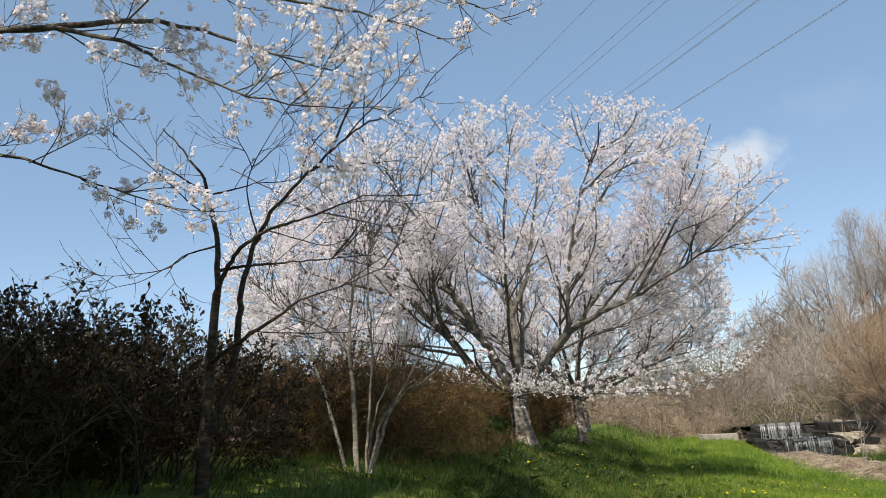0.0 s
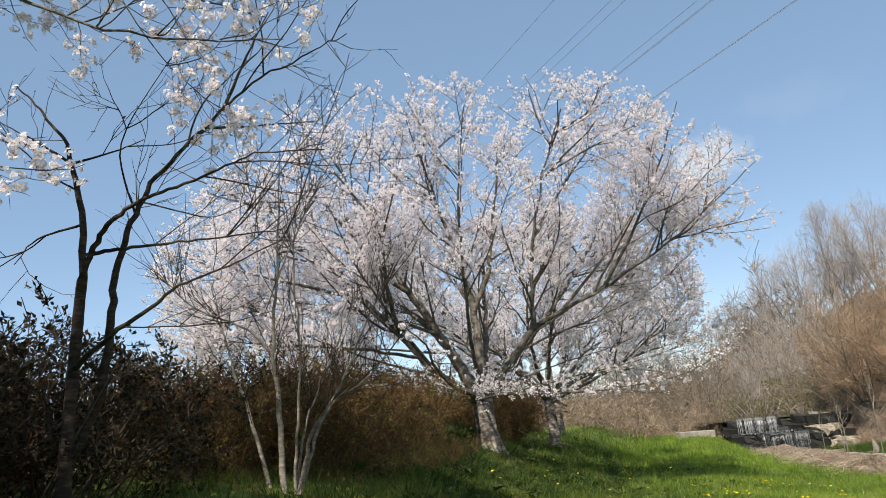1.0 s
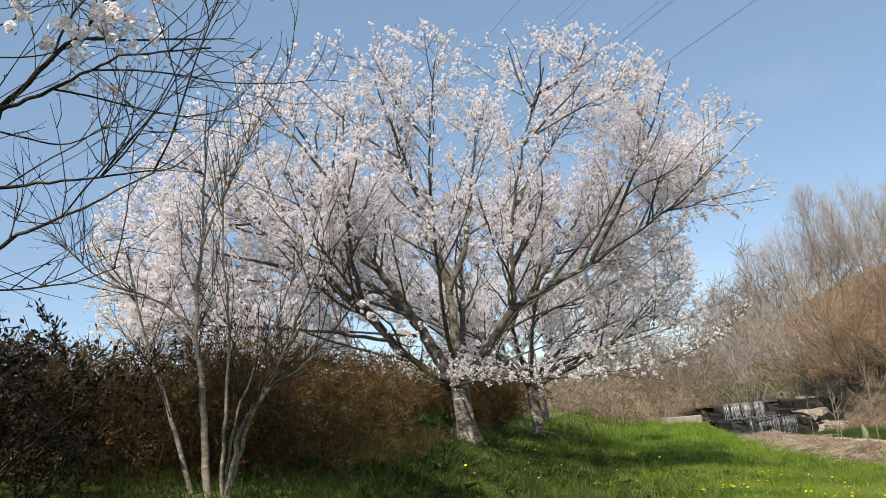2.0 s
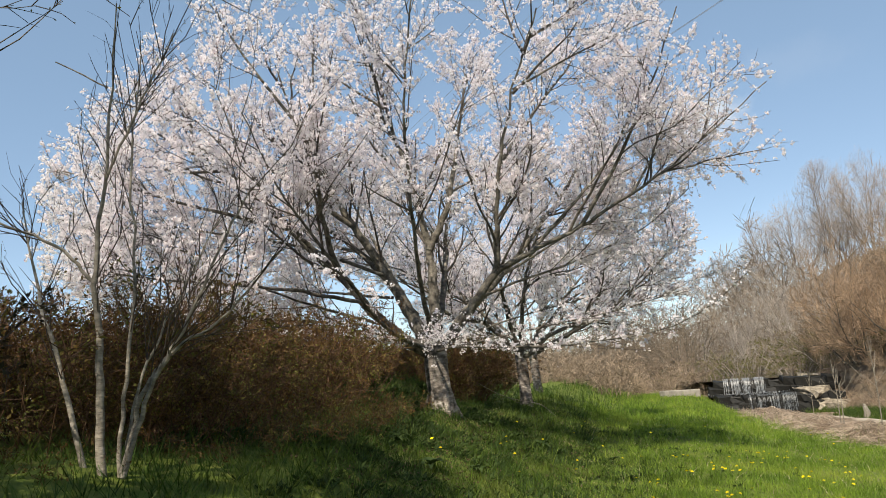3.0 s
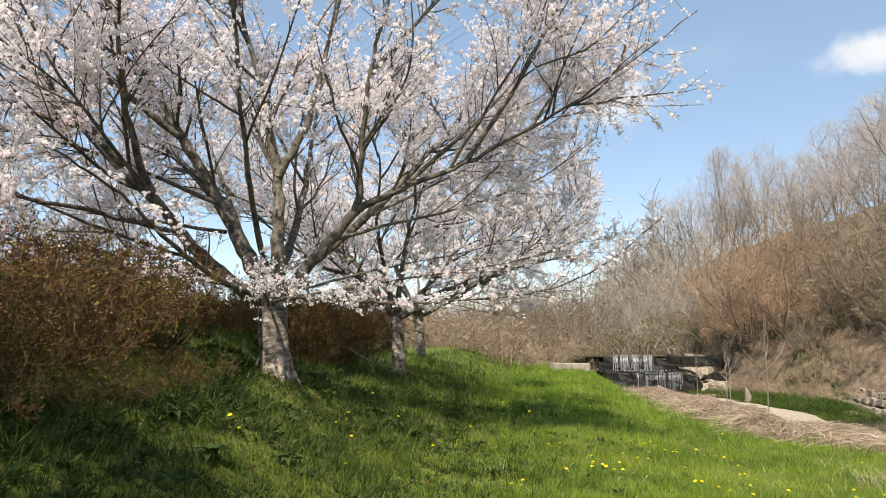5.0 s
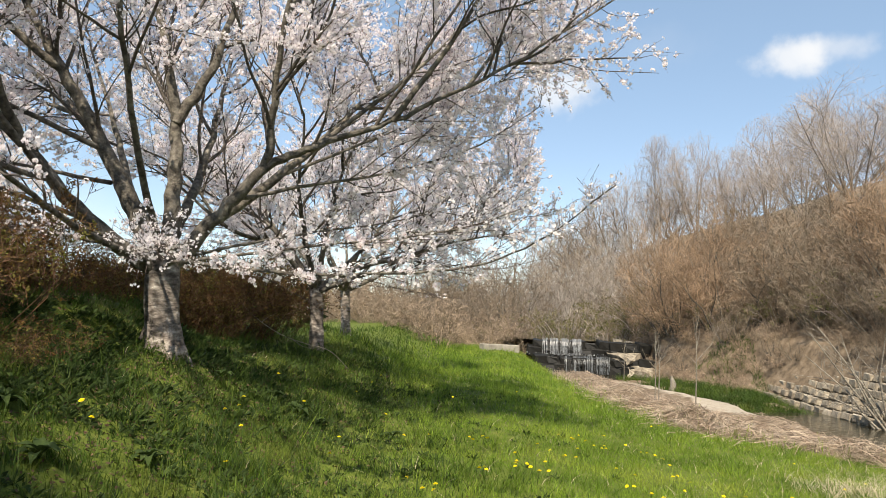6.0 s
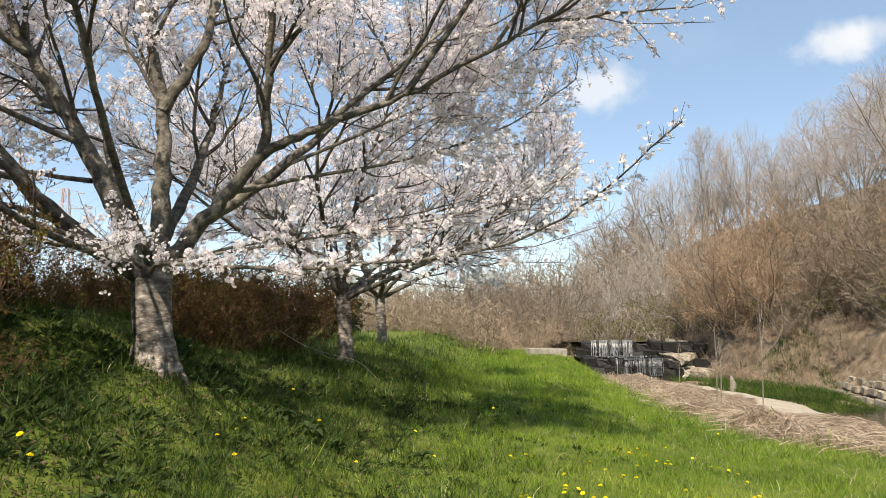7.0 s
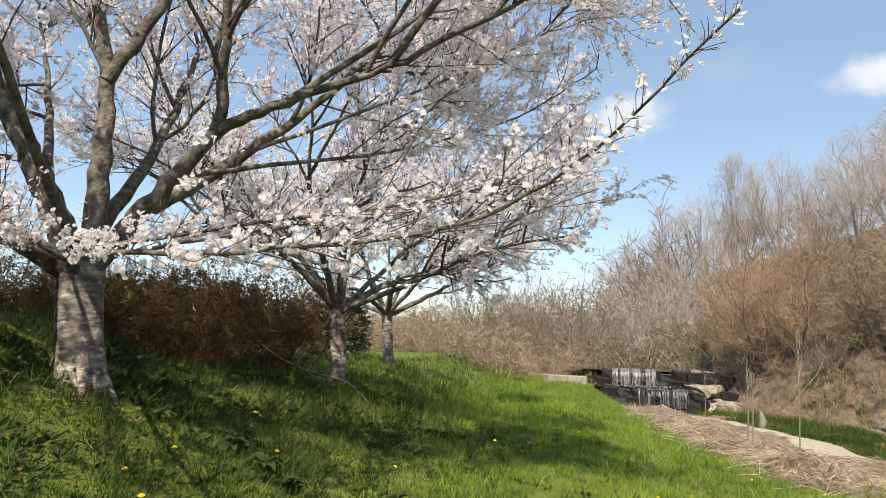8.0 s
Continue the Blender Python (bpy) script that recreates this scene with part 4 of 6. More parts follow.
# ---- trees on the near slope ----
def overhang_tree():
    """A cherry outside the path's left, whose boughs reach over the path."""
    x, y = -5.6, 4.2
    z = gz(x, y)
    limbs = [
        ([(x, y, 2.6), (-4.4, 4.8, 4.2), (-3.2, 5.2, 4.72), (-2.4, 5.3, 4.62), (-1.95, 5.35, 4.38), (-1.1, 5.4, 4.05), (-0.3, 5.45, 4.0)], 0.034, 0.004, 1.2, 0.7),
        ([(x, y, 2.6), (-4.3, 4.6, 3.5), (-3.2, 5.0, 3.63), (-2.5, 5.0, 3.4), (-1.75, 5.0, 3.1)], 0.026, 0.004, 1.0, 0.55),
        ([(x, y, 2.7), (-4.4, 4.7, 4.9), (-2.6, 5.2, 5.2), (-1.2, 5.5, 5.05), (-0.3, 5.6, 4.85), (0.2, 5.5, 4.55)], 0.036, 0.004, 1.2, 0.5),
        ([(-2.6, 5.2, 5.2), (-1.3, 5.6, 5.3), (0.2, 5.8, 5.15), (0.75, 5.8, 4.85)], 0.02, 0.003, 1.2, 0.4),
        ([(-3.2, 5.2, 4.72), (-2.2, 5.6, 4.95), (-1.3, 5.8, 4.7), (-0.5, 6.0, 4.5)], 0.03, 0.004),
        # Crown limbs from here on are out of view, added to shade the bank.
        ([(x, y, 2.7), (-6.6, 4.0, 4.6), (-8.4, 3.8, 6.0)], 0.07, 0.01),
        ([(x, y, 2.8), (-5.3, 4.0, 4.8), (-4.6, 3.6, 6.4), (-4.0, 3.4, 7.6)], 0.08, 0.01),
        ([(x, y, 2.8), (-5.4, 5.0, 4.6), (-5.0, 6.2, 6.0), (-4.8, 7.0, 7.0)], 0.07, 0.01),
        ([(x, y, 2.8), (-4.9, 3.2, 4.6), (-4.0, 2.2, 5.8), (-3.2, 1.4, 6.6)], 0.07, 0.01),
        ([(-4.6, 3.6, 6.4), (-3.8, 4.8, 7.4), (-3.4, 5.6, 8.2)], 0.03, 0.008),
        ([(-5.6, 4.2, 2.8), (-4.4, 4.0, 4.4), (-3.2, 4.1, 5.0), (-2.2, 4.2, 5.25), (-1.2, 4.3, 5.4)], 0.04, 0.006),
        ([(-4.9, 3.2, 4.6), (-3.6, 2.2, 5.6), (-2.6, 1.6, 6.2), (-1.8, 1.2, 6.6)], 0.04, 0.008),
        ([(-4.0, 2.2, 5.8), (-3.6, 1.0, 6.4), (-2.8, 0.2, 6.8)], 0.03, 0.008),
        ([(-4.6, 3.6, 6.4), (-3.4, 4.6, 6.9), (-2.2, 5.0, 7.2), (-1.0, 5.2, 7.4)], 0.04, 0.008),
        ([(-5.0, 6.2, 6.0), (-3.8, 6.2, 6.8), (-2.4, 6.3, 7.2), (-1.2, 6.5, 7.4)], 0.036, 0.008),
        ([(-3.4, 4.6, 6.9), (-2.6, 5.6, 7.6), (-1.6, 6.2, 8.0)], 0.03, 0.008),
        ([(-5.3, 4.0, 4.8), (-4.2, 5.4, 6.2), (-3.0, 6.0, 6.8), (-2.0, 5.8, 7.4)], 0.034, 0.008),
        ([(-5.0, 6.2, 6.0), (-4.2, 6.8, 6.6), (-3.4, 7.2, 7.4)], 0.03, 0.008),
        ([(x, y, 2.8), (-6.2, 5.2, 4.8), (-7.0, 6.4, 6.4)], 0.06, 0.01),
    ]
    cherry("cherry_tree", (x, y, z), [(x, y, z - 0.1, 0.17), (x, y, z + 0.7, 0.15), (x, y, 2.9, 0.14)], limbs, 44,
           "cherry tree whose thin blossoming boughs hang over the path", "flowering cherries", (-3.6, 4.0, 5.6), (6.0, 4.2, 3.8),
           (2.6, 5.5, 6.5), petals=4, clusters=(12, 20), tuft=6, size=0.018, sub=0.62, thick=0.7)


overhang_tree()


def bare_tree():
    """The slender bare tree with two stems on the bank."""
    x, y = -2.06, 6.4
    z = gz(x, y)
    limbs = [
        ([(-1.97, 6.4, 2.6), (-1.95, 6.4, 3.2), (-2.04, 6.4, 3.67), (-2.1, 6.4, 3.86), (-2.28, 6.4, 4.12), (-2.46, 6.4, 4.34)], 0.03, 0.006),
        ([(-2.05, 6.42, 1.5), (-1.86, 6.5, 2.0), (-1.8, 6.5, 2.41), (-1.76, 6.5, 2.86), (-1.62, 6.5, 3.27), (-1.41, 6.5, 3.6), (-1.1, 6.5, 3.91), (-0.71, 6.45, 4.22), (-0.26, 6.4, 4.42), (0.04, 6.4, 4.55)], 0.04, 0.004),
        ([(-1.97, 6.38, 2.72), (-1.88, 6.3, 2.88), (-1.72, 6.2, 3.08), (-1.5, 6.1, 3.2), (-1.26, 6.0, 3.25), (-0.9, 5.9, 3.32), (-0.58, 5.8, 3.39), (-0.11, 5.65, 3.32)], 0.026, 0.004),
        ([(-1.1, 6.5, 3.91), (-0.85, 6.7, 3.98), (-0.29, 7.05, 4.13)], 0.013, 0.004),
        ([(-1.95, 6.45, 2.98), (-1.7, 6.5, 3.02), (-1.37, 6.5, 3.03), (-0.96, 6.5, 3.04), (-0.55, 6.5, 3.06)], 0.017, 0.004),
        ([(-2.02, 6.38, 2.15), (-1.63, 6.1, 2.33), (-1.35, 6.05, 2.48), (-1.15, 6.0, 2.6), (-0.8, 5.9, 2.68), (-0.43, 5.8, 2.79)], 0.022, 0.004),
        ([(-2.04, 6.4, 3.67), (-2.35, 6.4, 3.9), (-2.6, 6.4, 4.06)], 0.012, 0.003),
        ([(-1.95, 6.4, 3.2), (-2.25, 6.35, 3.1), (-2.38, 6.3, 2.92)], 0.010, 0.003),
        ([(-2.04, 6.4, 3.67), (-1.68, 6.3, 3.7), (-1.48, 6.3, 3.77)], 0.010, 0.003),
        ([(-0.95, 6.48, 4.03), (-0.72, 6.5, 4.55), (-0.57, 6.5, 4.85)], 0.014, 0.004),
        ([(-1.62, 6.5, 3.27), (-1.68, 6.4, 3.8), (-1.35, 6.5, 4.5)], 0.009, 0.003),
    ]
    cherry("bare_tree", (x, y, z), [(x - 0.02, y, z - 0.1, 0.055), (-2.05, 6.4, 1.6, 0.045), (-1.99, 6.4, 2.4, 0.038), (-1.96, 6.4, 2.77, 0.034)], limbs, 61,
           "slender bare young tree with dark forked stems on the bank", "", (-1.3, 6.35, 3.6), (2.3, 1.5, 2.0), (2.3, 4.6, 3.6), clusters=(3, 6), bare=True, twig_mat=DARK_BARK, sub=0.65, trunk_mat=DARK_BARK, thick=0.75, limb_mat=DARK_BARK)


bare_tree()


def multi_stem():
    """A clump of pale slender stems fanning out of one stool."""
    rng = np.random.default_rng(71)
    x, y = -1.0, 9.0
    z = gz(x, y)
    stems = [
        ([(-1.22, 9.0, z), (-1.38, 9.0, 1.7), (-1.6, 9.05, 2.4), (-1.75, 9.1, 3.1)], 0.026),
        ([(-1.08, 8.95, z), (-1.10, 8.95, 1.8), (-1.13, 8.95, 2.5), (-1.05, 8.95, 3.3), (-0.95, 8.9, 4.6)], 0.036),
        ([(-0.98, 9.0, z), (-0.92, 9.0, 1.8), (-0.86, 9.0, 2.4), (-0.88, 9.0, 3.3), (-0.8, 9.0, 4.2)], 0.018),
        ([(-0.95, 8.95, z), (-0.78, 8.9, 1.55), (-0.55, 8.85, 1.85), (-0.2, 8.8, 2.05), (0.3, 8.75, 2.55)], 0.022),
        ([(-0.92, 8.9, z), (-0.7, 8.85, 1.6), (-0.45, 8.8, 2.0), (-0.15, 8.75, 2.6), (0.1, 8.7, 3.0)], 0.020),
        ([(-1.0, 9.05, z), (-0.85, 9.1, 1.7), (-0.6, 9.2, 2.3), (-0.3, 9.3, 2.9)], 0.014),
        ([(-1.13, 8.95, 2.4), (-1.4, 8.9, 2.7), (-1.9, 8.85, 2.95), (-2.3, 8.8, 3.4)], 0.014),
        ([(-1.05, 8.95, 3.2), (-0.8, 8.9, 3.7), (-0.5, 8.85, 4.3)], 0.012),
    ]
    root = thing("multi_stemmed_tree", (x, y, z), "clump of slender pale bare stems fanning from the bank", "tree")
    o = np.array((x, y, z))
    S, W = [], []
    for ctrl, r in stems:
        p = smooth_path(ctrl, 6)
        p[1:-1] += rng.normal(0, 0.008, p[1:-1].shape)
        v, f = tubes((p - o)[None], taper(len(p), r, 0.005)[None], 8)
        part("stem", fast_mesh("stem", v, f), PALE_BARK, root, smooth=True)
        i = rng.integers(len(p) // 3, len(p) - 1, 15)
        S.append(p[i]), W.append(unit(p[i + 1] - p[i]))
    S, W = np.vstack(S), np.vstack(W)
    b1 = curve3(S, sprout(S, W, 1, 0.6, 0.35, rng), rng.uniform(0.3, 1.0, len(S)), np.array([0, 0, 0.2]), rng)
    i = rng.integers(0, len(b1), len(b1) * 4)
    s2, w2 = along(b1, i, rng.uniform(0.2, 1, len(i)))
    b2 = curve3(s2, sprout(s2, w2, 1, 0.6, 0.25, rng), rng.uniform(0.1, 0.4, len(i)), np.array([0, 0, 0.15]), rng)
    v, f = join(tubes(b1 - o, np.full((len(b1), 3), 0.005) * (1, 0.8, 0.5), 3), ribbons(b2 - o, np.full((len(b2), 3), 0.005) * (1, 0.8, 0.5), rng))
    part("twig", fast_mesh("twig", v, f), DARK_TWIG, root, "fine dark bare twigs", kind="stuff")
    p, w = along(b2, rng.integers(0, len(b2), 900), rng.uniform(0.2, 1, 900))
    v, f = leaf_quads(p - o, w + rng.normal(0, 0.5, w.shape), 0.018, 0.008, rng)
    part("bud", fast_mesh("bud", v, f), YOUNG_LEAF, root, "tiny opening buds", kind="stuff")


multi_stem()


# ---- shrubs ----
def shrub_meshes(seed, height, spread, stems, kids, twig, up=0.5, arch=-0.15, fan=0.7, leaves=0, leaf=0.03, lean=0.0, wild=0.85, thick=0.009):
    """Meshes of a leafless or thinly leaved shrub, rooted at the origin: stems, twigs and, if wanted, leaves."""
    rng = np.random.default_rng(seed)
    a, r = rng.uniform(0, 2 * np.pi, stems), np.sqrt(rng.uniform(0, 1, stems)) * spread * 0.45
    s = np.stack([r * np.cos(a), r * np.sin(a), np.full(stems, -0.05)], -1)
    d = unit(np.stack([np.cos(a) * fan * r / spread * 2 + lean, np.sin(a) * fan * r / spread * 2, np.ones(stems)], -1) + rng.normal(0, 0.2, (stems, 3)))
    b0 = curve3(s, d, height * rng.uniform(0.6, 1.0, stems), np.array([0, 0, arch]), rng, 0.2)
    i = rng.integers(0, stems, stems * kids[0])
    s1, w1 = along(b0, i, rng.uniform(0.15, 1, len(i)))
    b1 = curve3(s1, sprout(s1, w1, 1, wild, up * 0.5, rng), height * rng.uniform(0.12, 0.32, len(i)), np.array([0, 0, arch * 0.5]), rng, 0.4)
    i = rng.integers(0, len(b1), len(b1) * kids[1])
    s2, w2 = along(b1, i, rng.uniform(0.2, 1, len(i)))
    b2 = curve3(s2, sprout(s2, w2, 1, wild, up * 0.3, rng), height * rng.uniform(0.05, 0.15, len(i)), np.array([0, 0, 0.0]), rng, 0.4)
    tall = np.percentile(b2[:, 2, 2], 97)
    k = height / tall
    b0, b1, b2 = b0 * k, b1 * k, b2 * k
    stem = fast_mesh("stem", *tubes(b0, np.full((stems, 3), height * thick) * (1, 0.7, 0.35), 4))
    v, f = join(ribbons(b1, np.full((len(b1), 3), twig * 1.25) * (1, 0.8, 0.6), rng), ribbons(b2[:, ::2], np.full((len(b2), 2), twig), rng))
    tw = fast_mesh("twig", v, f)
    lf = None
    if leaves:
        p, w = along(b2, rng.integers(0, len(b2), leaves), rng.uniform(0.1, 1, leaves))
        lf = fast_mesh("leaf", *leaf_quads(p, w + rng.normal(0, 0.8, w.shape), leaf, leaf * 0.5, rng))
    return stem, tw, lf


def shrub(name, meshes, mats, label, category, group):
    root = thing(name, (0, 0, 0), label, category, group)
    for key, me, mat in zip(("stem", "twig", "leaf"), meshes, mats):
        if me:
            part(key, me, mat, root, kind="stuff")
    return root


def plant(proto, first, x, y, scale, rng, sink=0.0, squash=1.0, turn=None):
    m = pose(x, y, gz(x, y) - sink, 0, 0, rng.uniform(0, 360) if turn is None else turn) @ Matrix.Diagonal((scale, scale, scale * squash, 1))
    if first:
        proto.matrix_basis = m
        return proto
    return copy_thing(proto, m)


def scatter(protos, spots, rng, **more):
    used = set()
    for k, (x, y, s) in enumerate(spots):
        j = int(rng.integers(len(protos)))
        if k < len(protos):
            j = k
        first = j not in used
        used.add(j)
        if first:
            plant(protos[j], True, x, y, s, rng, **more)
        else:
            ob = copy_thing(protos[j], pose(x, y, gz(x, y) - more.get("sink", 0), 0, 0, rng.uniform(0, 360)))
            ob.scale = (s, s, s * more.get("squash", 1.0))


def build_hedge():
    rng = np.random.default_rng(81)
    protos = [shrub("hedge_bush", shrub_meshes(90 + k, 1.3, 1.8, 42, (6, 6), 0.006, leaves=5200, leaf=0.040, fan=1.1, thick=0.004), (HEDGE_STEM, HEDGE_STEM, HEDGE_LEAF),
                    "rust-brown hedge bush with thin twigs and sparse leaves", "hedge", "hedge along the bank") for k in range(4)]
    spots = []
    u = 8.6
    while u < 26.6:
        for v in ((-5.5, -6.2, -7.0) if u < 12.8 else (-6.5, -7.3) if u < 18.5 else (-6.0, -6.7, -7.4) if u < 24.0 else (-6.7, -7.4)):
            x, y = to_xy(u + rng.normal(0, 0.15), v + rng.normal(0, 0.15))
            spots.append((x, y, rng.uniform(0.8, 1.12) * float(np.interp(u, [14.5, 16.5, 18.0, 19.5, 21.5], [1.0, 0.72, 0.78, 1.0, 1.2]))))
        u += 0.95
    spots += [(*to_xy(u, v), s) for u, v, s in ((9.2, -4.9, 0.75), (10.2, -4.8, 0.8), (11.1, -4.75, 0.8), (12.0, -4.95, 0.85), (12.9, -4.8, 0.85), (13.7, -5.0, 0.85), (13.3, -5.6, 0.9), (14.2, -5.8, 0.8))]
    scatter(protos, spots, rng)
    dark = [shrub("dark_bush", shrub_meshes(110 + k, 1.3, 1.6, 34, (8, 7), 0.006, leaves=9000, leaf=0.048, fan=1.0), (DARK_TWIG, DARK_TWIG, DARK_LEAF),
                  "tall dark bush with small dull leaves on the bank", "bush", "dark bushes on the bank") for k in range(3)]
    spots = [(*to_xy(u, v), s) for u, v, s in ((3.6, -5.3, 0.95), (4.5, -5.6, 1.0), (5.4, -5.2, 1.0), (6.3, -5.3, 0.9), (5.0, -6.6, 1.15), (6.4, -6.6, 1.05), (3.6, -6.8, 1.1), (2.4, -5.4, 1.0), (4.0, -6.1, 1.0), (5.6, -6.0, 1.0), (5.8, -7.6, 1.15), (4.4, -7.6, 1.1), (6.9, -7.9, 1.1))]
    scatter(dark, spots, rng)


build_hedge()


def build_conifer(name, x, y, tall, wide, n, seed, label, category, leaf=0.05, low=0.04):
    rng = np.random.default_rng(seed)
    root = thing(name, (x, y, gz(x, y)), label, category)
    a, h = rng.uniform(0, 2 * np.pi, n), rng.uniform(low, 0.95, n) * tall
    r = wide * np.sqrt(np.clip(1 - (h / tall) ** 2, 0, 1)) * rng.uniform(0.4, 1, n)
    s = np.stack([r * np.cos(a), r * np.sin(a), h], -1)
    d = unit(np.stack([np.cos(a), np.sin(a), np.full(n, 0.15)], -1) + rng.normal(0, 0.3, (n, 3)))
    p = np.repeat(s, 12, 0) + np.repeat(d, 12, 0) * rng.uniform(0, 2.8 * leaf * tall, (n * 12, 1))
    part("foliage", fast_mesh("foliage", *leaf_quads(p, np.repeat(d, 12, 0) + rng.normal(0, 0.5, (n * 12, 3)), leaf * tall, leaf * 0.3 * tall, rng)), CONIFER, root, kind="stuff")
    part("trunk", fast_mesh("trunk", *tubes(np.array([[(0, 0, -0.1), (0.02, 0, tall * 0.4), (0, 0, tall * 0.8)]]), np.array([[0.03, 0.024, 0.01]]) * tall, 7)), BARK, root)


build_conifer("evergreen_bush", 4.2, 36.0, 2.6, 1.3, 900, 120, "dark green evergreen bush behind the far cherry trees", "bush")
# Unseen evergreen left of the path, added to shade the near bank.
build_conifer("evergreen_tree", -4.7, 0.1, 7.0, 2.4, 3000, 122, "unseen dense dark evergreen tree added to shade the bank beside the path", "tree", 0.034)
# Unseen pine added beside the path's start; its high crown shades the bank.
build_conifer("pine_tree", -4.7, -0.6, 15.6, 2.4, 330, 123, "unseen tall pine with a bare trunk and a high crown added for shade", "tree", 0.010, 0.86)


# ---- the far slope ----
def place_on(az, dist):
    """A spot by bearing from the middle of the path."""
    return 2.0 + dist * math.sin(radians(az)), 5.0 + dist * math.cos(radians(az))


def bare_crown_meshes(seed, height, wide):
    """A tall leafless tree with a rounded crown: trunk, ascending limbs, a haze of twigs."""
    rng = np.random.default_rng(seed)
    C, R = np.array([0, 0, height * 0.60]), np.array([wide / 2, wide / 2, height * 0.40])
    r = height * 0.012
    trunk = np.array([[(0, 0, -0.2), (0.03, 0, height * 0.12), (0.06, 0.03, height * 0.24), (0.05, 0, height * 0.5)]])
    n0 = 9
    a = np.arange(n0) * 2.4 + rng.normal(0, 0.3, n0)
    s = np.stack([np.full(n0, 0.05), np.zeros(n0), height * rng.uniform(0.14, 0.36, n0)], -1)
    lean = rng.uniform(0.25, 0.75, n0)
    b0, _ = fit_in(grow(s, np.stack([np.cos(a) * lean, np.sin(a) * lean, np.ones(n0)], -1), height * rng.uniform(0.55, 0.8, n0), 8, 0.06, 0.07, rng), C, R)
    sets = [b0]
    for per, first, span, n, angle, far in ((12, 0.25, (0.16, 0.34), 5, 0.75, 1.0), (8, 0.15, (0.07, 0.17), 4, 0.8, 1.04), (7, 0.1, (0.03, 0.09), 3, 0.8, 1.1)):
        i = np.repeat(np.arange(len(sets[-1])), per)
        s, w = on_paths(sets[-1], i, rng.uniform(first, 1, len(i)))
        kids, ok = fit_in(grow(s, sprout(s, w, 1, angle, 0.06, rng), height * rng.uniform(*span, len(i)), n, 0.06, 0.2, rng), C, R, far)
        sets.append(kids[ok])
    b0, b1, b2, b3 = sets
    limb = join(tubes(b0, np.full((len(b0), 8), r * 0.5) * np.linspace(1, 0.25, 8), 5), tubes(b1, np.full((len(b1), 5), r * 0.17) * np.linspace(1, 0.4, 5), 3))
    tw = join(ribbons(b2[:, ::3], np.full((len(b2), 2), 0.017), rng), ribbons(b3[:, ::2], np.full((len(b3), 2), 0.008), rng))
    return fast_mesh("trunk", *tubes(trunk, np.array([[r, r * 0.85, r * 0.7, r * 0.3]]), 7)), fast_mesh("limb", *limb), fast_mesh("twig", *tw)


def dome_meshes(seed, height, wide, stems, kids, twig, up=0.12):
    """A broad leafless bush whose twigs end on a rounded dome: stems, twigs."""
    rng = np.random.default_rng(seed)
    C, R = np.array([0, 0, height * 0.42]), np.array([wide / 2, wide / 2, height * 0.58])
    a, r = rng.uniform(0, 2 * np.pi, stems), np.sqrt(rng.uniform(0, 1, stems))
    s = np.stack([r * np.cos(a) * wide * 0.2, r * np.sin(a) * wide * 0.2, np.full(stems, -0.1)], -1)
    d = np.stack([np.cos(a) * r * 0.9, np.sin(a) * r * 0.9, np.ones(stems)], -1)
    b0, _ = fit_in(grow(s, d, height * rng.uniform(0.6, 1.0, stems), 7, -0.02, 0.2, rng), C, R)
    sets = [b0]
    for per, first, span, n, angle, far in ((kids[0], 0.15, (0.14, 0.40), 5, 1.0, 1.0), (kids[1], 0.1, (0.04, 0.13), 3, 0.75, 1.07)):
        i = np.repeat(np.arange(len(sets[-1])), per)
        s, w = on_paths(sets[-1], i, rng.uniform(first, 1, len(i)))
        k, ok = fit_in(grow(s, sprout(s, w, 1, angle, up, rng), height * rng.uniform(*span, len(i)), n, up * 0.5, 0.3, rng), C, R, far)
        sets.append(k[ok])
    b0, b1, b2 = sets
    stem = tubes(b0, np.full((len(b0), 7), height * 0.008) * np.linspace(1, 0.06, 7), 4)
    tw = join(ribbons(b1, np.full((len(b1), 5), twig * 1.9) * np.linspace(1, 0.12, 5), rng), ribbons(b2[:, ::2], np.full((len(b2), 2), twig), rng))
    return fast_mesh("stem", *stem), fast_mesh("twig", *tw), None


def plant_row(protos, rows, size, rng):
    """Trees or bushes by bearing, distance, the height of their top over the horizon in degrees, and width."""
    for k, (az, dist, top, wide) in enumerate(rows):
        x, y = 2.76 + dist * math.sin(radians(az)), 7.44 + dist * math.cos(radians(az))
        z = gz(x, y)
        high = max(1.55 + dist * math.tan(radians(top)) - z, 2.0)
        m = pose(x, y, z, 0, 0, rng.uniform(0, 360))
        ob = protos[k] if k < len(protos) else protos[int(rng.integers(len(protos)))]
        if k >= len(protos):
            ob = copy_thing(ob, m)
        ob.matrix_basis = m @ Matrix.Diagonal((wide / size[0], wide / size[0], high / size[1], 1))


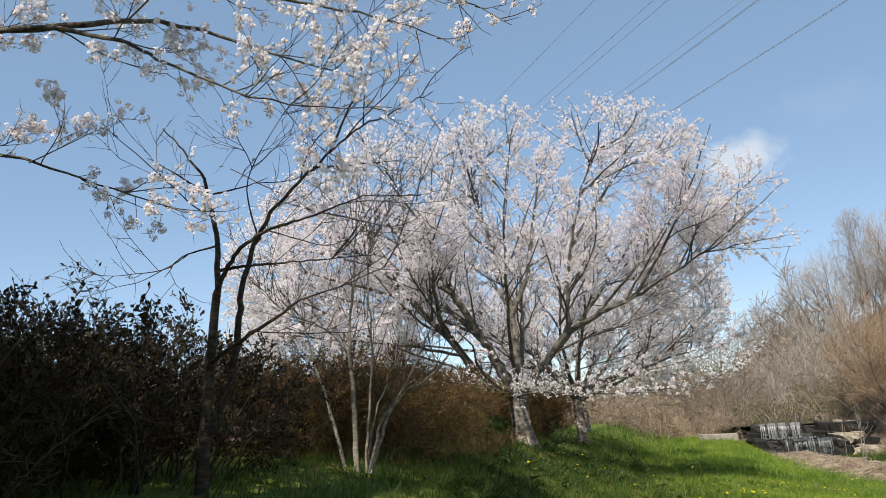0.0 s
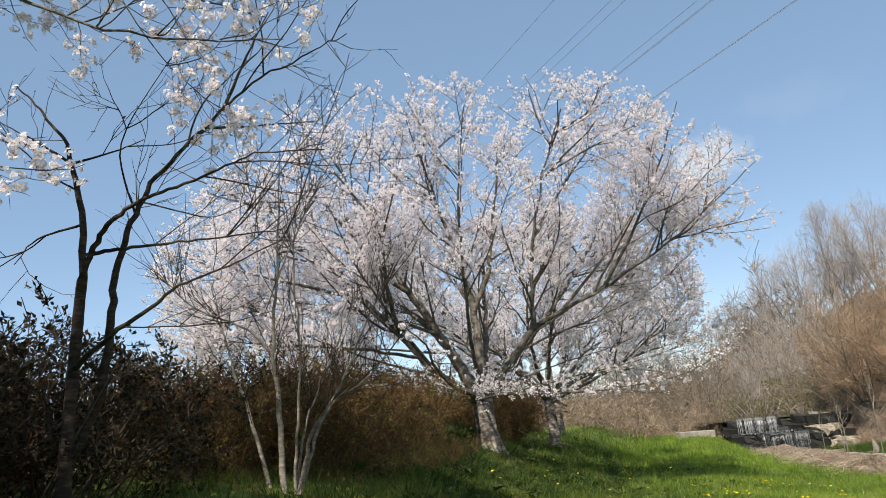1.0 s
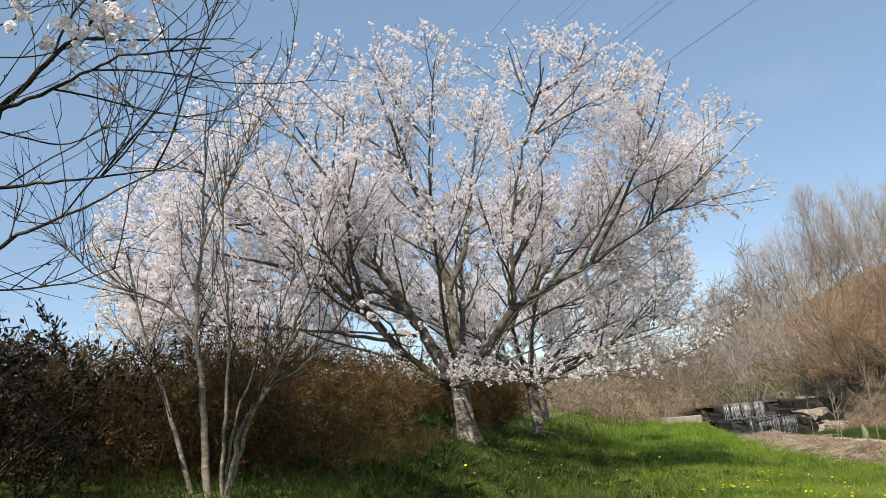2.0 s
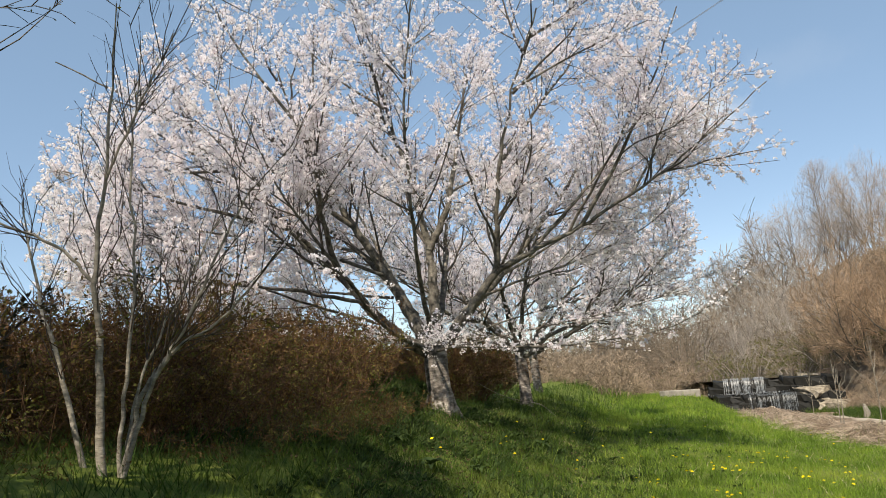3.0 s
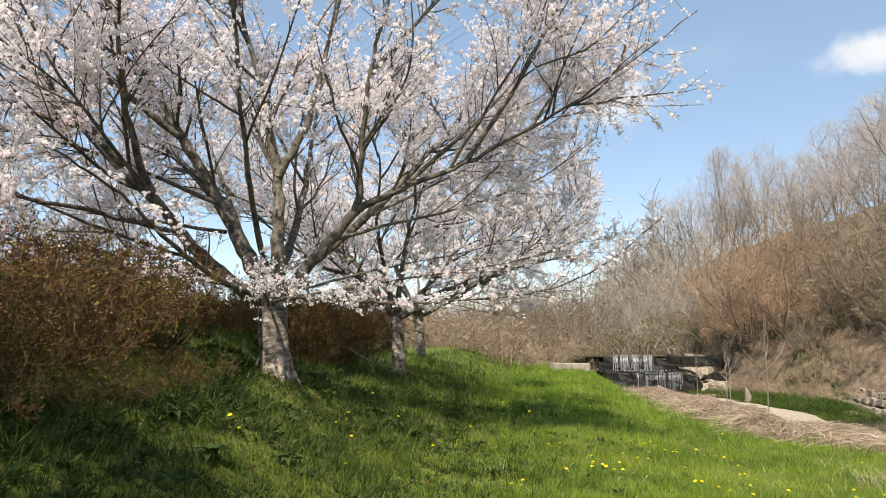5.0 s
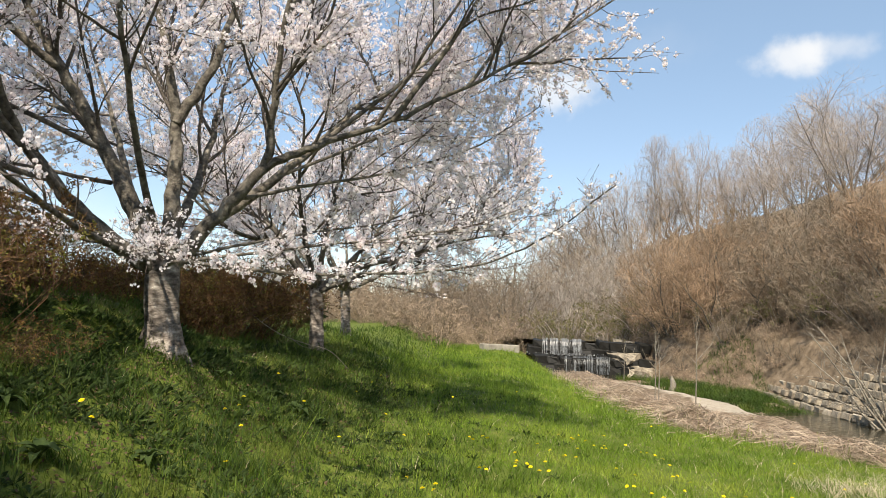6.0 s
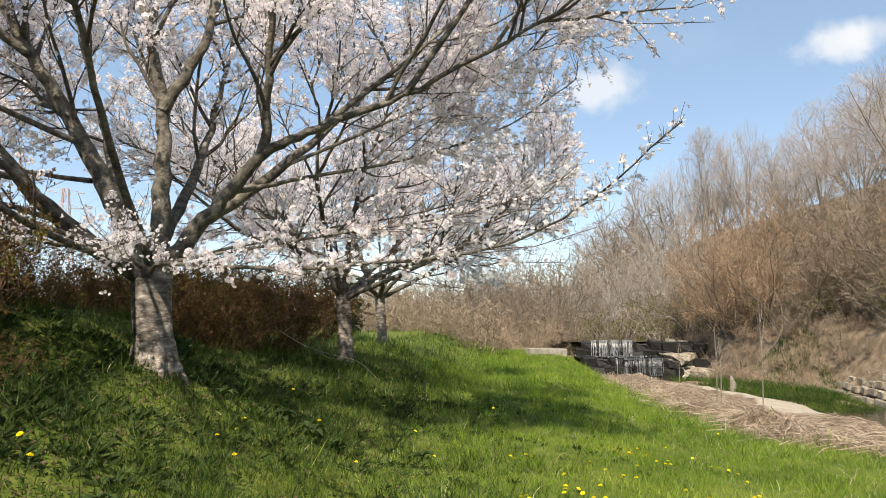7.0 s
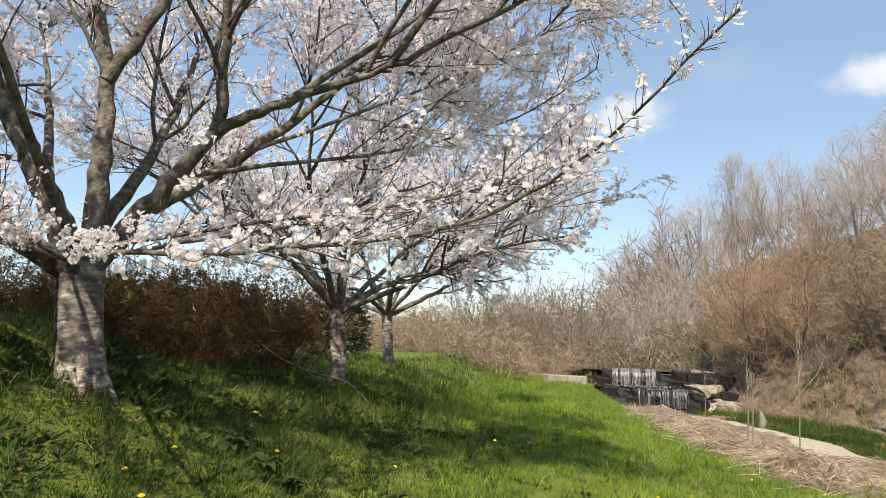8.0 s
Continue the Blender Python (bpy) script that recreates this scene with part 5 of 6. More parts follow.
def build_far_side():
    rng = np.random.default_rng(131)
    tall = []
    for k in range(5):
        root = thing("bare_tree", (0, 0, 0), "tall grey-brown leafless tree on the far slope", "tree", "woodland trees")
        for key, me in zip(("trunk", "limb", "twig"), bare_crown_meshes(140 + k, 14.0, 9.0)):
            part(key, me, GREY_LIMB if key != "twig" else HAZED_TWIG, root, kind="" if key == "trunk" else "stuff")
        tall.append(root)
    rows = ((31.3, 82, 13.2, 6.4), (34.0, 81, 13.5, 6.8), (44.3, 56, 16.9, 10.0), (38.8, 72, 14.2, 7.0), (41.4, 66, 15.6, 7.6), (25.3, 90, 7.8, 7.5), (27.2, 88, 10.0, 7.0), (29.3, 85, 11.4, 6.6), (36.4, 84, 12.2, 6.6),
            (47.6, 56, 15.4, 8.0), (50.5, 54, 15.6, 8.4), (53.8, 52, 15.0, 8.4), (57.0, 50, 15.2, 8.4), (23.4, 94, 6.6, 8.0), (32.6, 96, 10.8, 9.0), (37.6, 92, 11.6, 9.0), (42.8, 78, 13.6, 9.0))
    plant_row(tall, rows, (9.0, 14.0), rng)

    willow = [shrub("willow_bush", dome_meshes(150 + k, 6.0, 7.0, 24, (13, 19), 0.011), (LIMB_BARK, WILLOW, None), "large orange-brown leafless willow bush on the far slope", "bush", "willow bushes") for k in range(4)]
    rows = ((33.4, 46, 9.3, 8.4), (36.6, 44, 9.8, 8.8), (50.2, 38, 12.2, 9.0), (53.5, 38, 12.6, 9.0), (47.4, 41, 11.4, 8.4), (31.8, 50, 7.4, 6.0), (50.5, 46, 13.0, 9.0))
    plant_row(willow, rows, (7.0, 6.0), rng)
    tangle = [shrub("brown_thicket", dome_meshes(155 + k, 6.0, 7.0, 22, (13, 14), 0.013, up=0.05), (LIMB_BARK, SCRUB, None), "large grey-brown tangled leafless bush on the far slope", "bush", "brown thickets") for k in range(3)]
    rows = ((41.0, 43, 9.3, 8.0), (44.0, 42, 10.3, 8.4), (39.2, 50, 9.0, 8.6), (45.6, 48, 12.0, 9.0), (40.2, 57, 11.2, 9.0), (43.2, 55, 12.0, 9.0), (37.4, 60, 10.6, 9.0), (34.6, 62, 9.8, 8.0), (47.8, 50, 12.6, 9.0), (46.8, 37, 7.4, 6.0), (42.6, 40, 6.4, 5.6), (50.2, 34, 8.0, 6.0), (36.0, 46, 6.0, 5.6), (39.4, 43, 5.8, 5.2))
    plant_row(tangle, rows, (7.0, 6.0), rng)

    thicket = [shrub("grey_thicket", dome_meshes(160 + k, 5.0, 6.0, 20, (11, 11), 0.012, up=0.15), (GREY_LIMB, PALE_TWIG, None), "pale grey tangled leafless thicket beyond the weir", "bush", "grey thickets") for k in range(3)]
    rows = ((25.8, 62, 6.2, 6.0), (28.2, 61, 7.4, 6.0), (30.2, 60, 7.0, 5.5), (23.4, 66, 5.0, 6.0), (27.0, 70, 8.2, 7.0), (29.6, 72, 9.0, 7.0), (21.0, 70, 4.6, 6.0), (18.2, 74, 4.3, 7.0), (24.8, 74, 6.8, 7.0), (15.0, 76, 3.8, 7.0), (32.0, 58, 5.2, 4.5))
    plant_row(thicket, rows, (6.0, 5.0), rng)

    scrub = [shrub("scrub_bush", dome_meshes(170 + k, 3.1, 3.8, 18, (8, 9), 0.009, up=0.05), (LIMB_BARK, SCRUB, None), "tangled tan-brown leafless scrub on the stream bank", "bush", "bank scrub") for k in range(4)]
    spots = []
    for u in np.arange(22, 60, 2.6):
        m = stream_mid(u) + stream_half(u)
        for w in ((3.4, 5.2, 7.6) if 25 < u < 46 else (1.7, 4.0, 6.6)):
            x, y = to_xy(u + rng.normal(0, 0.5), m + w + rng.normal(0, 0.4))
            spots.append((x, y, rng.uniform(0.7, 1.15) * (0.75 if w < 2 else 0.55 if w < 3.5 else 1.15)))
    for u in np.arange(27, 57, 1.35):
        m = max(stream_mid(u) + stream_half(u), float(np.interp(u, [26, 34, 38, 44], [13.7, 13.2, 12.75, 12.0])) if u < 46 else 0.0)
        for w in (3.7, 5.0, 6.6, 8.6):
            x, y = to_xy(u + rng.normal(0, 0.4), m + w + rng.normal(0, 0.3))
            spots.append((x, y, rng.uniform(0.4, 0.75) * (0.8 if w < 4 else 1.0)))
    for az in np.arange(-4, 31, 1.3):
        for dist, f in ((58, 0.5), (68, 0.95), (80, 1.4)):
            x, y = place_on(az + rng.normal(0, 0.4), dist + rng.normal(0, 2))
            u, v = to_uv(x, y)
            if abs(v - stream_mid(u)) < stream_half(u) + 1.0 and u < 75:
                continue
            top = np.interp(az, [-4, 4, 8, 13, 16, 19, 22, 25, 31], [2.0, 2.4, 3.0, 3.8, 4.2, 4.7, 5.4, 6.8, 8.5])
            tall = (1.5 + dist * math.tan(radians(top)) * f - gz(x, y)) * rng.uniform(0.8, 1.1)
            spots.append((x, y, max(tall, 1.5) / 3.2))
    scatter(scrub, spots, rng)

    brown = [shrub("brown_bush", dome_meshes(190 + k, 1.7, 2.8, 16, (8, 7), 0.011, up=0.05), (REED_SCRUB, REED_SCRUB, None), "low rusty-brown dead undergrowth beyond the grass", "bush", "low undergrowth") for k in range(3)]
    spots = []
    for u in np.arange(50, 63, 1.6):
        for v in np.arange(-12, 1.2, 1.8):
            if u < 52.5 and v > -3:
                continue
            x, y = to_xy(u + rng.normal(0, 0.5), v + rng.normal(0, 0.5))
            spots.append((x, y, rng.choice([0.4, 0.7, 1.1, 1.7]) * rng.uniform(0.85, 1.15)))
    for u in np.arange(36, 55, 1.3):
        for w in (2.5, 3.8):
            x, y = to_xy(u + rng.normal(0, 0.4), max(stream_mid(u) + stream_half(u), np.interp(u, [34, 44], [13.2, 12.0]) if u < 45 else 0) + w + rng.normal(0, 0.3))
            spots.append((x, y, rng.uniform(0.4, 0.85)))
    for u in np.arange(44, 56, 0.8):
        for w in (0.7, 1.6, 2.6):
            x, y = to_xy(u + rng.normal(0, 0.25), stream_mid(u) + stream_half(u) + w + rng.normal(0, 0.2))
            spots.append((x, y, rng.uniform(0.3, 0.55)))
    for u in np.arange(28, 45, 0.9):
        x, y = to_xy(u, float(np.interp(u, [26, 34, 38, 44], [13.7, 13.2, 12.75, 12.0])) + rng.uniform(2.3, 2.9))
        spots.append((x, y, rng.uniform(0.3, 0.5)))
    for u in np.arange(27, 36, 1.2):
        x, y = to_xy(u, np.interp(u, [26, 34], [13.7, 13.2]) + 3.0 + rng.normal(0, 0.2))
        spots.append((x, y, rng.uniform(0.4, 0.7)))
    scatter(brown, spots, rng)

    olive = [shrub("olive_bush", shrub_meshes(270 + k, 1.8, 2.2, 26, (6, 6), 0.012, leaves=2200, leaf=0.10, fan=1.3, up=0.2, arch=-0.4, wild=1.2), (HAZED_TWIG, SCRUB, OLIVE), "olive-green leafy bush among the leafless scrub", "bush", "olive bushes") for k in range(2)]
    spots = [(*to_xy(u, v), s) for u, v, s in ((57.5, 2.0, 1.0), (59, 7.5, 1.3), (57, 9.5, 1.2), (60, -1.0, 0.9), (55.5, 10.5, 0.9), (50, 12.5, 0.9), (47, 14.5, 1.0), (43, 17.0, 1.2), (62, 4.5, 1.4), (39, 18.5, 1.1), (36, 17.8, 0.8), (41, 24.0, 1.6), (36, 25.0, 1.8), (46, 22.0, 1.5), (33, 22.5, 1.3), (64, 9.0, 1.5))]
    scatter(olive, spots, rng)


build_far_side()


# ---- pylon and cables ----
PYLON = (2 - 0.271 * 485, 5 + 0.963 * 485)


def beam(a, b, r):
    return tubes(np.array([[a, (np.array(a) + b) / 2, b]], float), np.full((1, 3), r), 4)


def build_pylon():
    x, y = PYLON
    z = gz(x, y)
    root = thing("pylon", (x, y, z), "red and grey steel lattice power pylon far behind the hedge", "pylon")
    h = 74.0 - z
    for k in range(8):
        z0, z1 = h * k / 8, h * (k + 1) / 8
        w0, w1 = 7.0 - 5.6 * (k / 8) ** 0.8, 7.0 - 5.6 * ((k + 1) / 8) ** 0.8
        c0 = [(sx * w0, sy * w0, z0) for sx, sy in ((-1, -1), (1, -1), (1, 1), (-1, 1))]
        c1 = [(sx * w1, sy * w1, z1) for sx, sy in ((-1, -1), (1, -1), (1, 1), (-1, 1))]
        bits = []
        for j in range(4):
            bits += [beam(c0[j], c1[j], 0.32), beam(c0[j], c1[(j + 1) % 4], 0.16), beam(c0[(j + 1) % 4], c1[j], 0.16), beam(c1[j], c1[(j + 1) % 4], 0.16)]
        part("tower_section", fast_mesh("tower_section", *join(*bits)), HAZED_RED_STEEL if k % 2 else HAZED_STEEL, root)
    dx, dy = 0.94, 0.34
    for k, zz in enumerate((h * 0.72, h * 0.84, h * 0.96)):
        part("cross_arm", fast_mesh("cross_arm", *join(*[beam((s * 1.5 * dx, s * 1.5 * dy, zz), (s * 10 * dx, s * 10 * dy, zz + 1), 0.25) for s in (-1, 1)], *[beam((s * 1.5 * dx, s * 1.5 * dy, zz + 2.6), (s * 10 * dx, s * 10 * dy, zz + 1), 0.18) for s in (-1, 1)])), HAZED_STEEL, root)


build_pylon()


def build_cables():
    """Conductors that sag from the far pylon and climb again behind the path."""
    way, side = np.array([-0.34, 0.94]), np.array([0.94, 0.34])
    for off, lift in ((-8.2, 0.0), (-3.2, 0.3), (-2.4, 0.0), (4.3, 0.4), (4.9, 0.0), (5.5, 0.3), (12.4, 0.0), (13.2, 0.4)):
        s = np.linspace(-300, 470, 90)
        p = np.array([22.0, 53.0])[None] + way[None] * s[:, None] + side[None] * (off * np.interp(s, [0, 470], [1.0, 0.75]))[:, None]
        z = 32.5 + lift + 33 * (s / 470) ** 2
        pts = np.concatenate([p, z[:, None]], 1)
        cable = part("power_cable", fast_mesh("power_cable", *tubes(pts[None], np.full((1, 90), 0.022), 4)), CABLE)
        tagged(cable, "thin grey overhead power cable against the sky", "cable", "power cables")


build_cables()


# ---- grass, reeds and flowers ----
def blades(x, y, height, width, lean, rng, segs=2):
    n = len(x)
    base = np.stack([x, y, ground_z(x, y) - 0.01], -1)
    a = rng.uniform(0, 2 * np.pi, n)
    out = np.stack([np.cos(a), np.sin(a), np.zeros(n)], -1)
    b = rng.uniform(0, 2 * np.pi, n)
    side = np.stack([np.cos(b), np.sin(b), np.zeros(n)], -1)
    rows = []
    for k in range(segs + 1):
        f = k / segs
        c = base + out * (height * lean * f**1.8)[:, None] + np.array([0, 0, 1]) * (height * f * (1 - 0.35 * lean * f))[:, None]
        w = side * (width * (1 - 0.85 * f) * 0.5)[:, None]
        rows += [c - w, c + w]
    return np.stack(rows, 1).reshape(-1, 3), grid_faces(n, segs + 1, 2, closed=False)


def build_grass():
    rng = np.random.default_rng(201)
    parts, bank = [], []
    for u0, u1, v0, v1, per, h, w, segs in ((4, 11, -5, 8, 150, 0.13, 0.012, 1), (5.5, 9.4, -5, -2.0, 900, 0.10, 0.007, 1), (9.4, 11, -5.2, -0.5, 1300, 0.09, 0.007, 1), (11, 15, -5.2, 8.6, 1900, 0.085, 0.0075, 2), (15, 20, -5.6, 8.6, 1300, 0.085, 0.009, 1), (20, 29, -6.4, 7.4, 600, 0.10, 0.013, 1), (29, 52, -7, 3.4, 170, 0.13, 0.026, 1)):
        n = int((u1 - u0) * (v1 - v0) * per)
        u, v = rng.uniform(u0, u1, n), rng.uniform(v0, v1, n)
        edge = grass_edge(u)
        x, y = to_xy(u, v)
        clump = 0.5 + 0.25 * np.sin(2.3 * x + 1.3 * y) * np.sin(1.9 * y - 0.8 * x) + 0.3 * np.sin(7.1 * x + 2 * y + 2 * np.sin(3 * y)) * np.sin(6.3 * y - x) + 0.2 * np.sin(15 * x + 3 * np.sin(9 * y))
        keep = (v < edge + rng.normal(0.1, 0.35, n)) & (rng.random(n) < np.interp(v, [-4.8, -3.6, -2.0], [0.35, 0.7, 1.0])) & (rng.random(n) < 0.55 + 0.5 * clump)
        x, y, v, clump = x[keep], y[keep], v[keep], clump[keep]
        hh = h * np.interp(v, [-5, -2.5, -1.5], [1.4, 1.3, 1.0]) * (0.3 + rng.gamma(2.0, 0.38, len(x))) * np.clip(0.45 + clump, 0.4, 1.5)
        lean = rng.uniform(0.2, 0.9, len(x))
        # Blades near the trees take the darker colour in place of their shade.
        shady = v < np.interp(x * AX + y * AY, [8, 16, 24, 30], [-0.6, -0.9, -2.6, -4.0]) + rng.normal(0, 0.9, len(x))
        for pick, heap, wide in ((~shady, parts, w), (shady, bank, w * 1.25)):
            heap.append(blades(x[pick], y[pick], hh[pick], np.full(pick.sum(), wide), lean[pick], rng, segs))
    tagged(part("bank_grass", fast_mesh("bank_grass", *join(*bank)), DARKENED_GRASS, kind="stuff"), "coarser dark green grass on the slope, coloured for the shade under trees", "grass")
    tagged(part("grass", fast_mesh("grass", *join(*parts)), GRASS, kind="stuff"), "short bright green spring grass on the bank", "grass")

    n = 24000
    u, v = rng.uniform(11, 30, n), rng.uniform(-4.8, 8, n)
    keep = (rng.random(n) < 0.10 + 0.5 * sstep(1.0, 4.0, v) * sstep(26, 14, u) - 0.06 * sstep(-1.0, -3.0, v)) & (v < grass_edge(u) + 0.3) & (np.sin(2.7 * u + v) * np.sin(3.1 * v - u) > -0.3)
    u, v = u[keep], v[keep]
    tu, tv = np.repeat([17.2, 16.9, 17.6, 16.5, 20.9], 150), np.repeat([4.5, 4.0, 5.0, 4.8, 6.4], 150)
    u, v = np.r_[u, tu + rng.normal(0, 0.22, len(tu))], np.r_[v, tv + rng.normal(0, 0.2, len(tv))]
    x, y = to_xy(u, v)
    me = fast_mesh("dry_grass", *blades(x, y, np.where(np.arange(len(x)) < len(x) - len(tu), rng.uniform(0.07, 0.24, len(x)), rng.uniform(0.15, 0.45, len(x))), np.full(len(x), 0.007), rng.uniform(0.5, 1.7, len(x)), rng, 3))
    tagged(part("dry_grass", me, CREAM, kind="stuff"), "bleached dry grass stalks among the green", "grass")

    n = 24000
    u = rng.uniform(15, 43, n)
    edge = grass_edge(u)
    v = edge + 0.1 + np.abs(rng.normal(0, 1.0, n)) * np.interp(u, [15, 22, 30, 47], [0.9, 2.0, 2.3, 0.9])
    lump = (np.sin(1.3 * u) * np.sin(2.1 * v + 0.4 * u) > -0.35) & ((np.abs(v - bar_mid(u) - 0.2) > 1.6))
    x, y = to_xy(u[lump], v[lump])
    me = fast_mesh("dead_reeds", *blades(x, y, rng.uniform(0.10, 0.5, len(x)) * np.interp(v[lump] - edge[lump], [0.6, 2.0], [1.0, 0.4]) * (0.8 + 0.4 * np.sin(2.3 * x) * np.sin(1.7 * y + x)), np.full(len(x), 0.014), rng.uniform(0.7, 2.2, len(x)), rng, 2))
    tagged(part("dead_reeds", me, STRAW, kind="stuff"), "flattened heap of pale dead reeds above the stream", "reeds")

    heaps = 380
    u = rng.uniform(17, 41, heaps)
    edge = grass_edge(u)
    far = np.where(u > 32, np.minimum(bar_mid(u) - 2.4, edge + 2.6), np.minimum(stream_mid(u) - 1.0, edge + 6.5))
    v = edge + 0.3 + (far - edge - 0.3) * rng.uniform(0, 1, heaps) ** 1.3
    way, high = rng.uniform(0, np.pi, heaps), rng.uniform(0.03, 0.2, heaps)
    i = np.repeat(np.arange(heaps), rng.integers(20, 54, heaps))
    n = len(i)
    x, y = to_xy(u[i] + rng.normal(0, 0.32, n), v[i] + rng.normal(0, 0.32, n))
    a, L = way[i] + rng.normal(0, 0.6, n), rng.uniform(0.4, 1.15, n)
    d = np.stack([np.cos(a), np.sin(a)], -1) * (L / 2)[:, None]
    lift = high[i] * rng.uniform(0.1, 1.0, n)
    pts = []
    for s, f in ((-1, 0.15), (-0.3, 0.9), (0.35, 0.95), (1, 0.1)):
        px, py = x + d[:, 0] * s, y + d[:, 1] * s
        pts.append(np.stack([px, py, ground_z(px, py) + 0.02 + lift * f], -1))
    me = fast_mesh("reed_mat", *ribbons(np.stack(pts, 1), np.full((n, 4), 0.0105) * (0.7, 1, 1, 0.5), rng))
    tagged(part("reed_mat", me, STRAW, kind="stuff"), "tangled mats of fallen pale reed stalks above the stream", "reeds")

    n = 16000
    u = rng.uniform(37, 48, n)
    v = bar_mid(u) + 1.2 + rng.uniform(0, 1, n) * np.maximum(11.2 - bar_mid(u), 1.0)
    ok = np.sin(1.7 * u + 0.6 * v) * np.sin(1.3 * v - 0.5 * u) > -0.45
    u, v = u[ok], v[ok]
    n = len(u)
    x, y = to_xy(u, v)
    b, f = blades(x, y, rng.uniform(0.15, 0.5, n), np.full(n, 0.022), rng.uniform(0.3, 1.0, n), rng, 2)
    b[:, 2] = np.maximum(b[:, 2], LOW_WATER - 0.02)
    tagged(part("water_grass", fast_mesh("water_grass", b, f), DARKENED_GRASS, kind="stuff"), "fresh green grass growing at the stream's edge", "grass")


build_grass()


def build_dandelions():
    rng = np.random.default_rng(211)
    bm = bmesh.new()
    for ring, (r, z, n) in enumerate(((0.026, 0.0, 12), (0.018, 0.006, 10), (0.010, 0.011, 7))):
        for k in range(n):
            a = 2 * math.pi * (k + 0.5 * ring) / n
            c, s = math.cos(a), math.sin(a)
            w = 0.005
            q = [bm.verts.new(p) for p in ((0, 0, z), (c * r * 0.7 - s * w, s * r * 0.7 + c * w, z + 0.003), (c * r, s * r, z + 0.002), (c * r * 0.7 + s * w, s * r * 0.7 - c * w, z + 0.003))]
            bm.faces.new(q)
    head = shared("flower_head", bm, YELLOW)
    stem = fast_mesh("stem", *tubes(np.array([[(0, 0, -0.12), (0.003, 0.002, -0.06), (0, 0, 0)]]), np.array([[0.0025, 0.0022, 0.002]]), 5))
    stem.materials.append(STEM_GREEN)
    root = thing("dandelion", (0, 0, 0), "small yellow dandelion flower in the grass", "flower", "dandelions")
    part("flower_head", head, YELLOW, root)
    part("stem", stem, STEM_GREEN, root)
    spots = [(1.35, 13.17), (2.57, 14.5), (3.47, 14.6), (3.05, 17.55), (5.67, 14.27), (5.6, 14.35), (5.75, 14.2), (8.26, 17.82), (2.46, 13.35), (4.11, 13.76), (2.4, 14.75), (3.4, 16.29), (2.54, 15.11)]
    for k in range(36):
        u, v = rng.uniform(9.5, 26), rng.uniform(-3.4, 3.2)
        spots.append(to_xy(u, v))
    for k in range(45):
        spots.append(to_xy(rng.uniform(12.5, 19), rng.uniform(0, 5)))
    for k in range(12):
        cu, cv = rng.uniform(11, 20), rng.uniform(-1, 3)
        for j in range(3):
            spots.append(to_xy(cu + rng.normal(0, 0.1), cv + rng.normal(0, 0.1)))
    for k, (x, y) in enumerate(spots):
        m = pose(x, y, gz(x, y) + rng.uniform(0.09, 0.14), rng.normal(0, 14), rng.normal(0, 14), rng.uniform(0, 360))
        if k:
            copy_thing(root, m)
        else:
            root.matrix_basis = m


build_dandelions()


def build_sapling():
    rng = np.random.default_rng(221)
    for x, y, h, label in ((14.3, 24.3, 3.1, "thin pale bare sapling standing in dead reeds"), (13.68, 25.3, 2.0, "thin bare sapling by the stream"), (13.55, 24.9, 1.7, "thin bare sapling by the stream"), (20.9, 40.2, 2.6, "thin bare sapling by the stream")):
        z = gz(x, y)
        root = thing("sapling", (x, y, z), label, "sapling", "saplings")
        p = np.array([[(0, 0, -0.1), (0.02, 0, h * 0.5), (0.0, 0.02, h)]])
        part("stem", fast_mesh("stem", *tubes(p, np.array([[0.018, 0.013, 0.005]]), 6)), PALE_BARK, root)
        s = np.array([(0.01, 0, h * f) for f in (0.5, 0.52, 0.62, 0.7, 0.8)])
        d = unit(np.array([(-0.8, 0.1, 0.7), (0.75, -0.1, 0.8), (0.4, 0.3, 0.9), (-0.4, -0.3, 0.9), (0.3, 0.1, 1.0)]))
        b = curve3(s, d, h * np.array([0.33, 0.4, 0.25, 0.22, 0.16]), np.array([0, 0, 0.2]), rng)
        for k in range(5):
            part("branch", fast_mesh("branch", *tubes(b[k : k + 1], np.array([[0.009, 0.007, 0.003]]), 5)), PALE_BARK, root)


build_sapling()


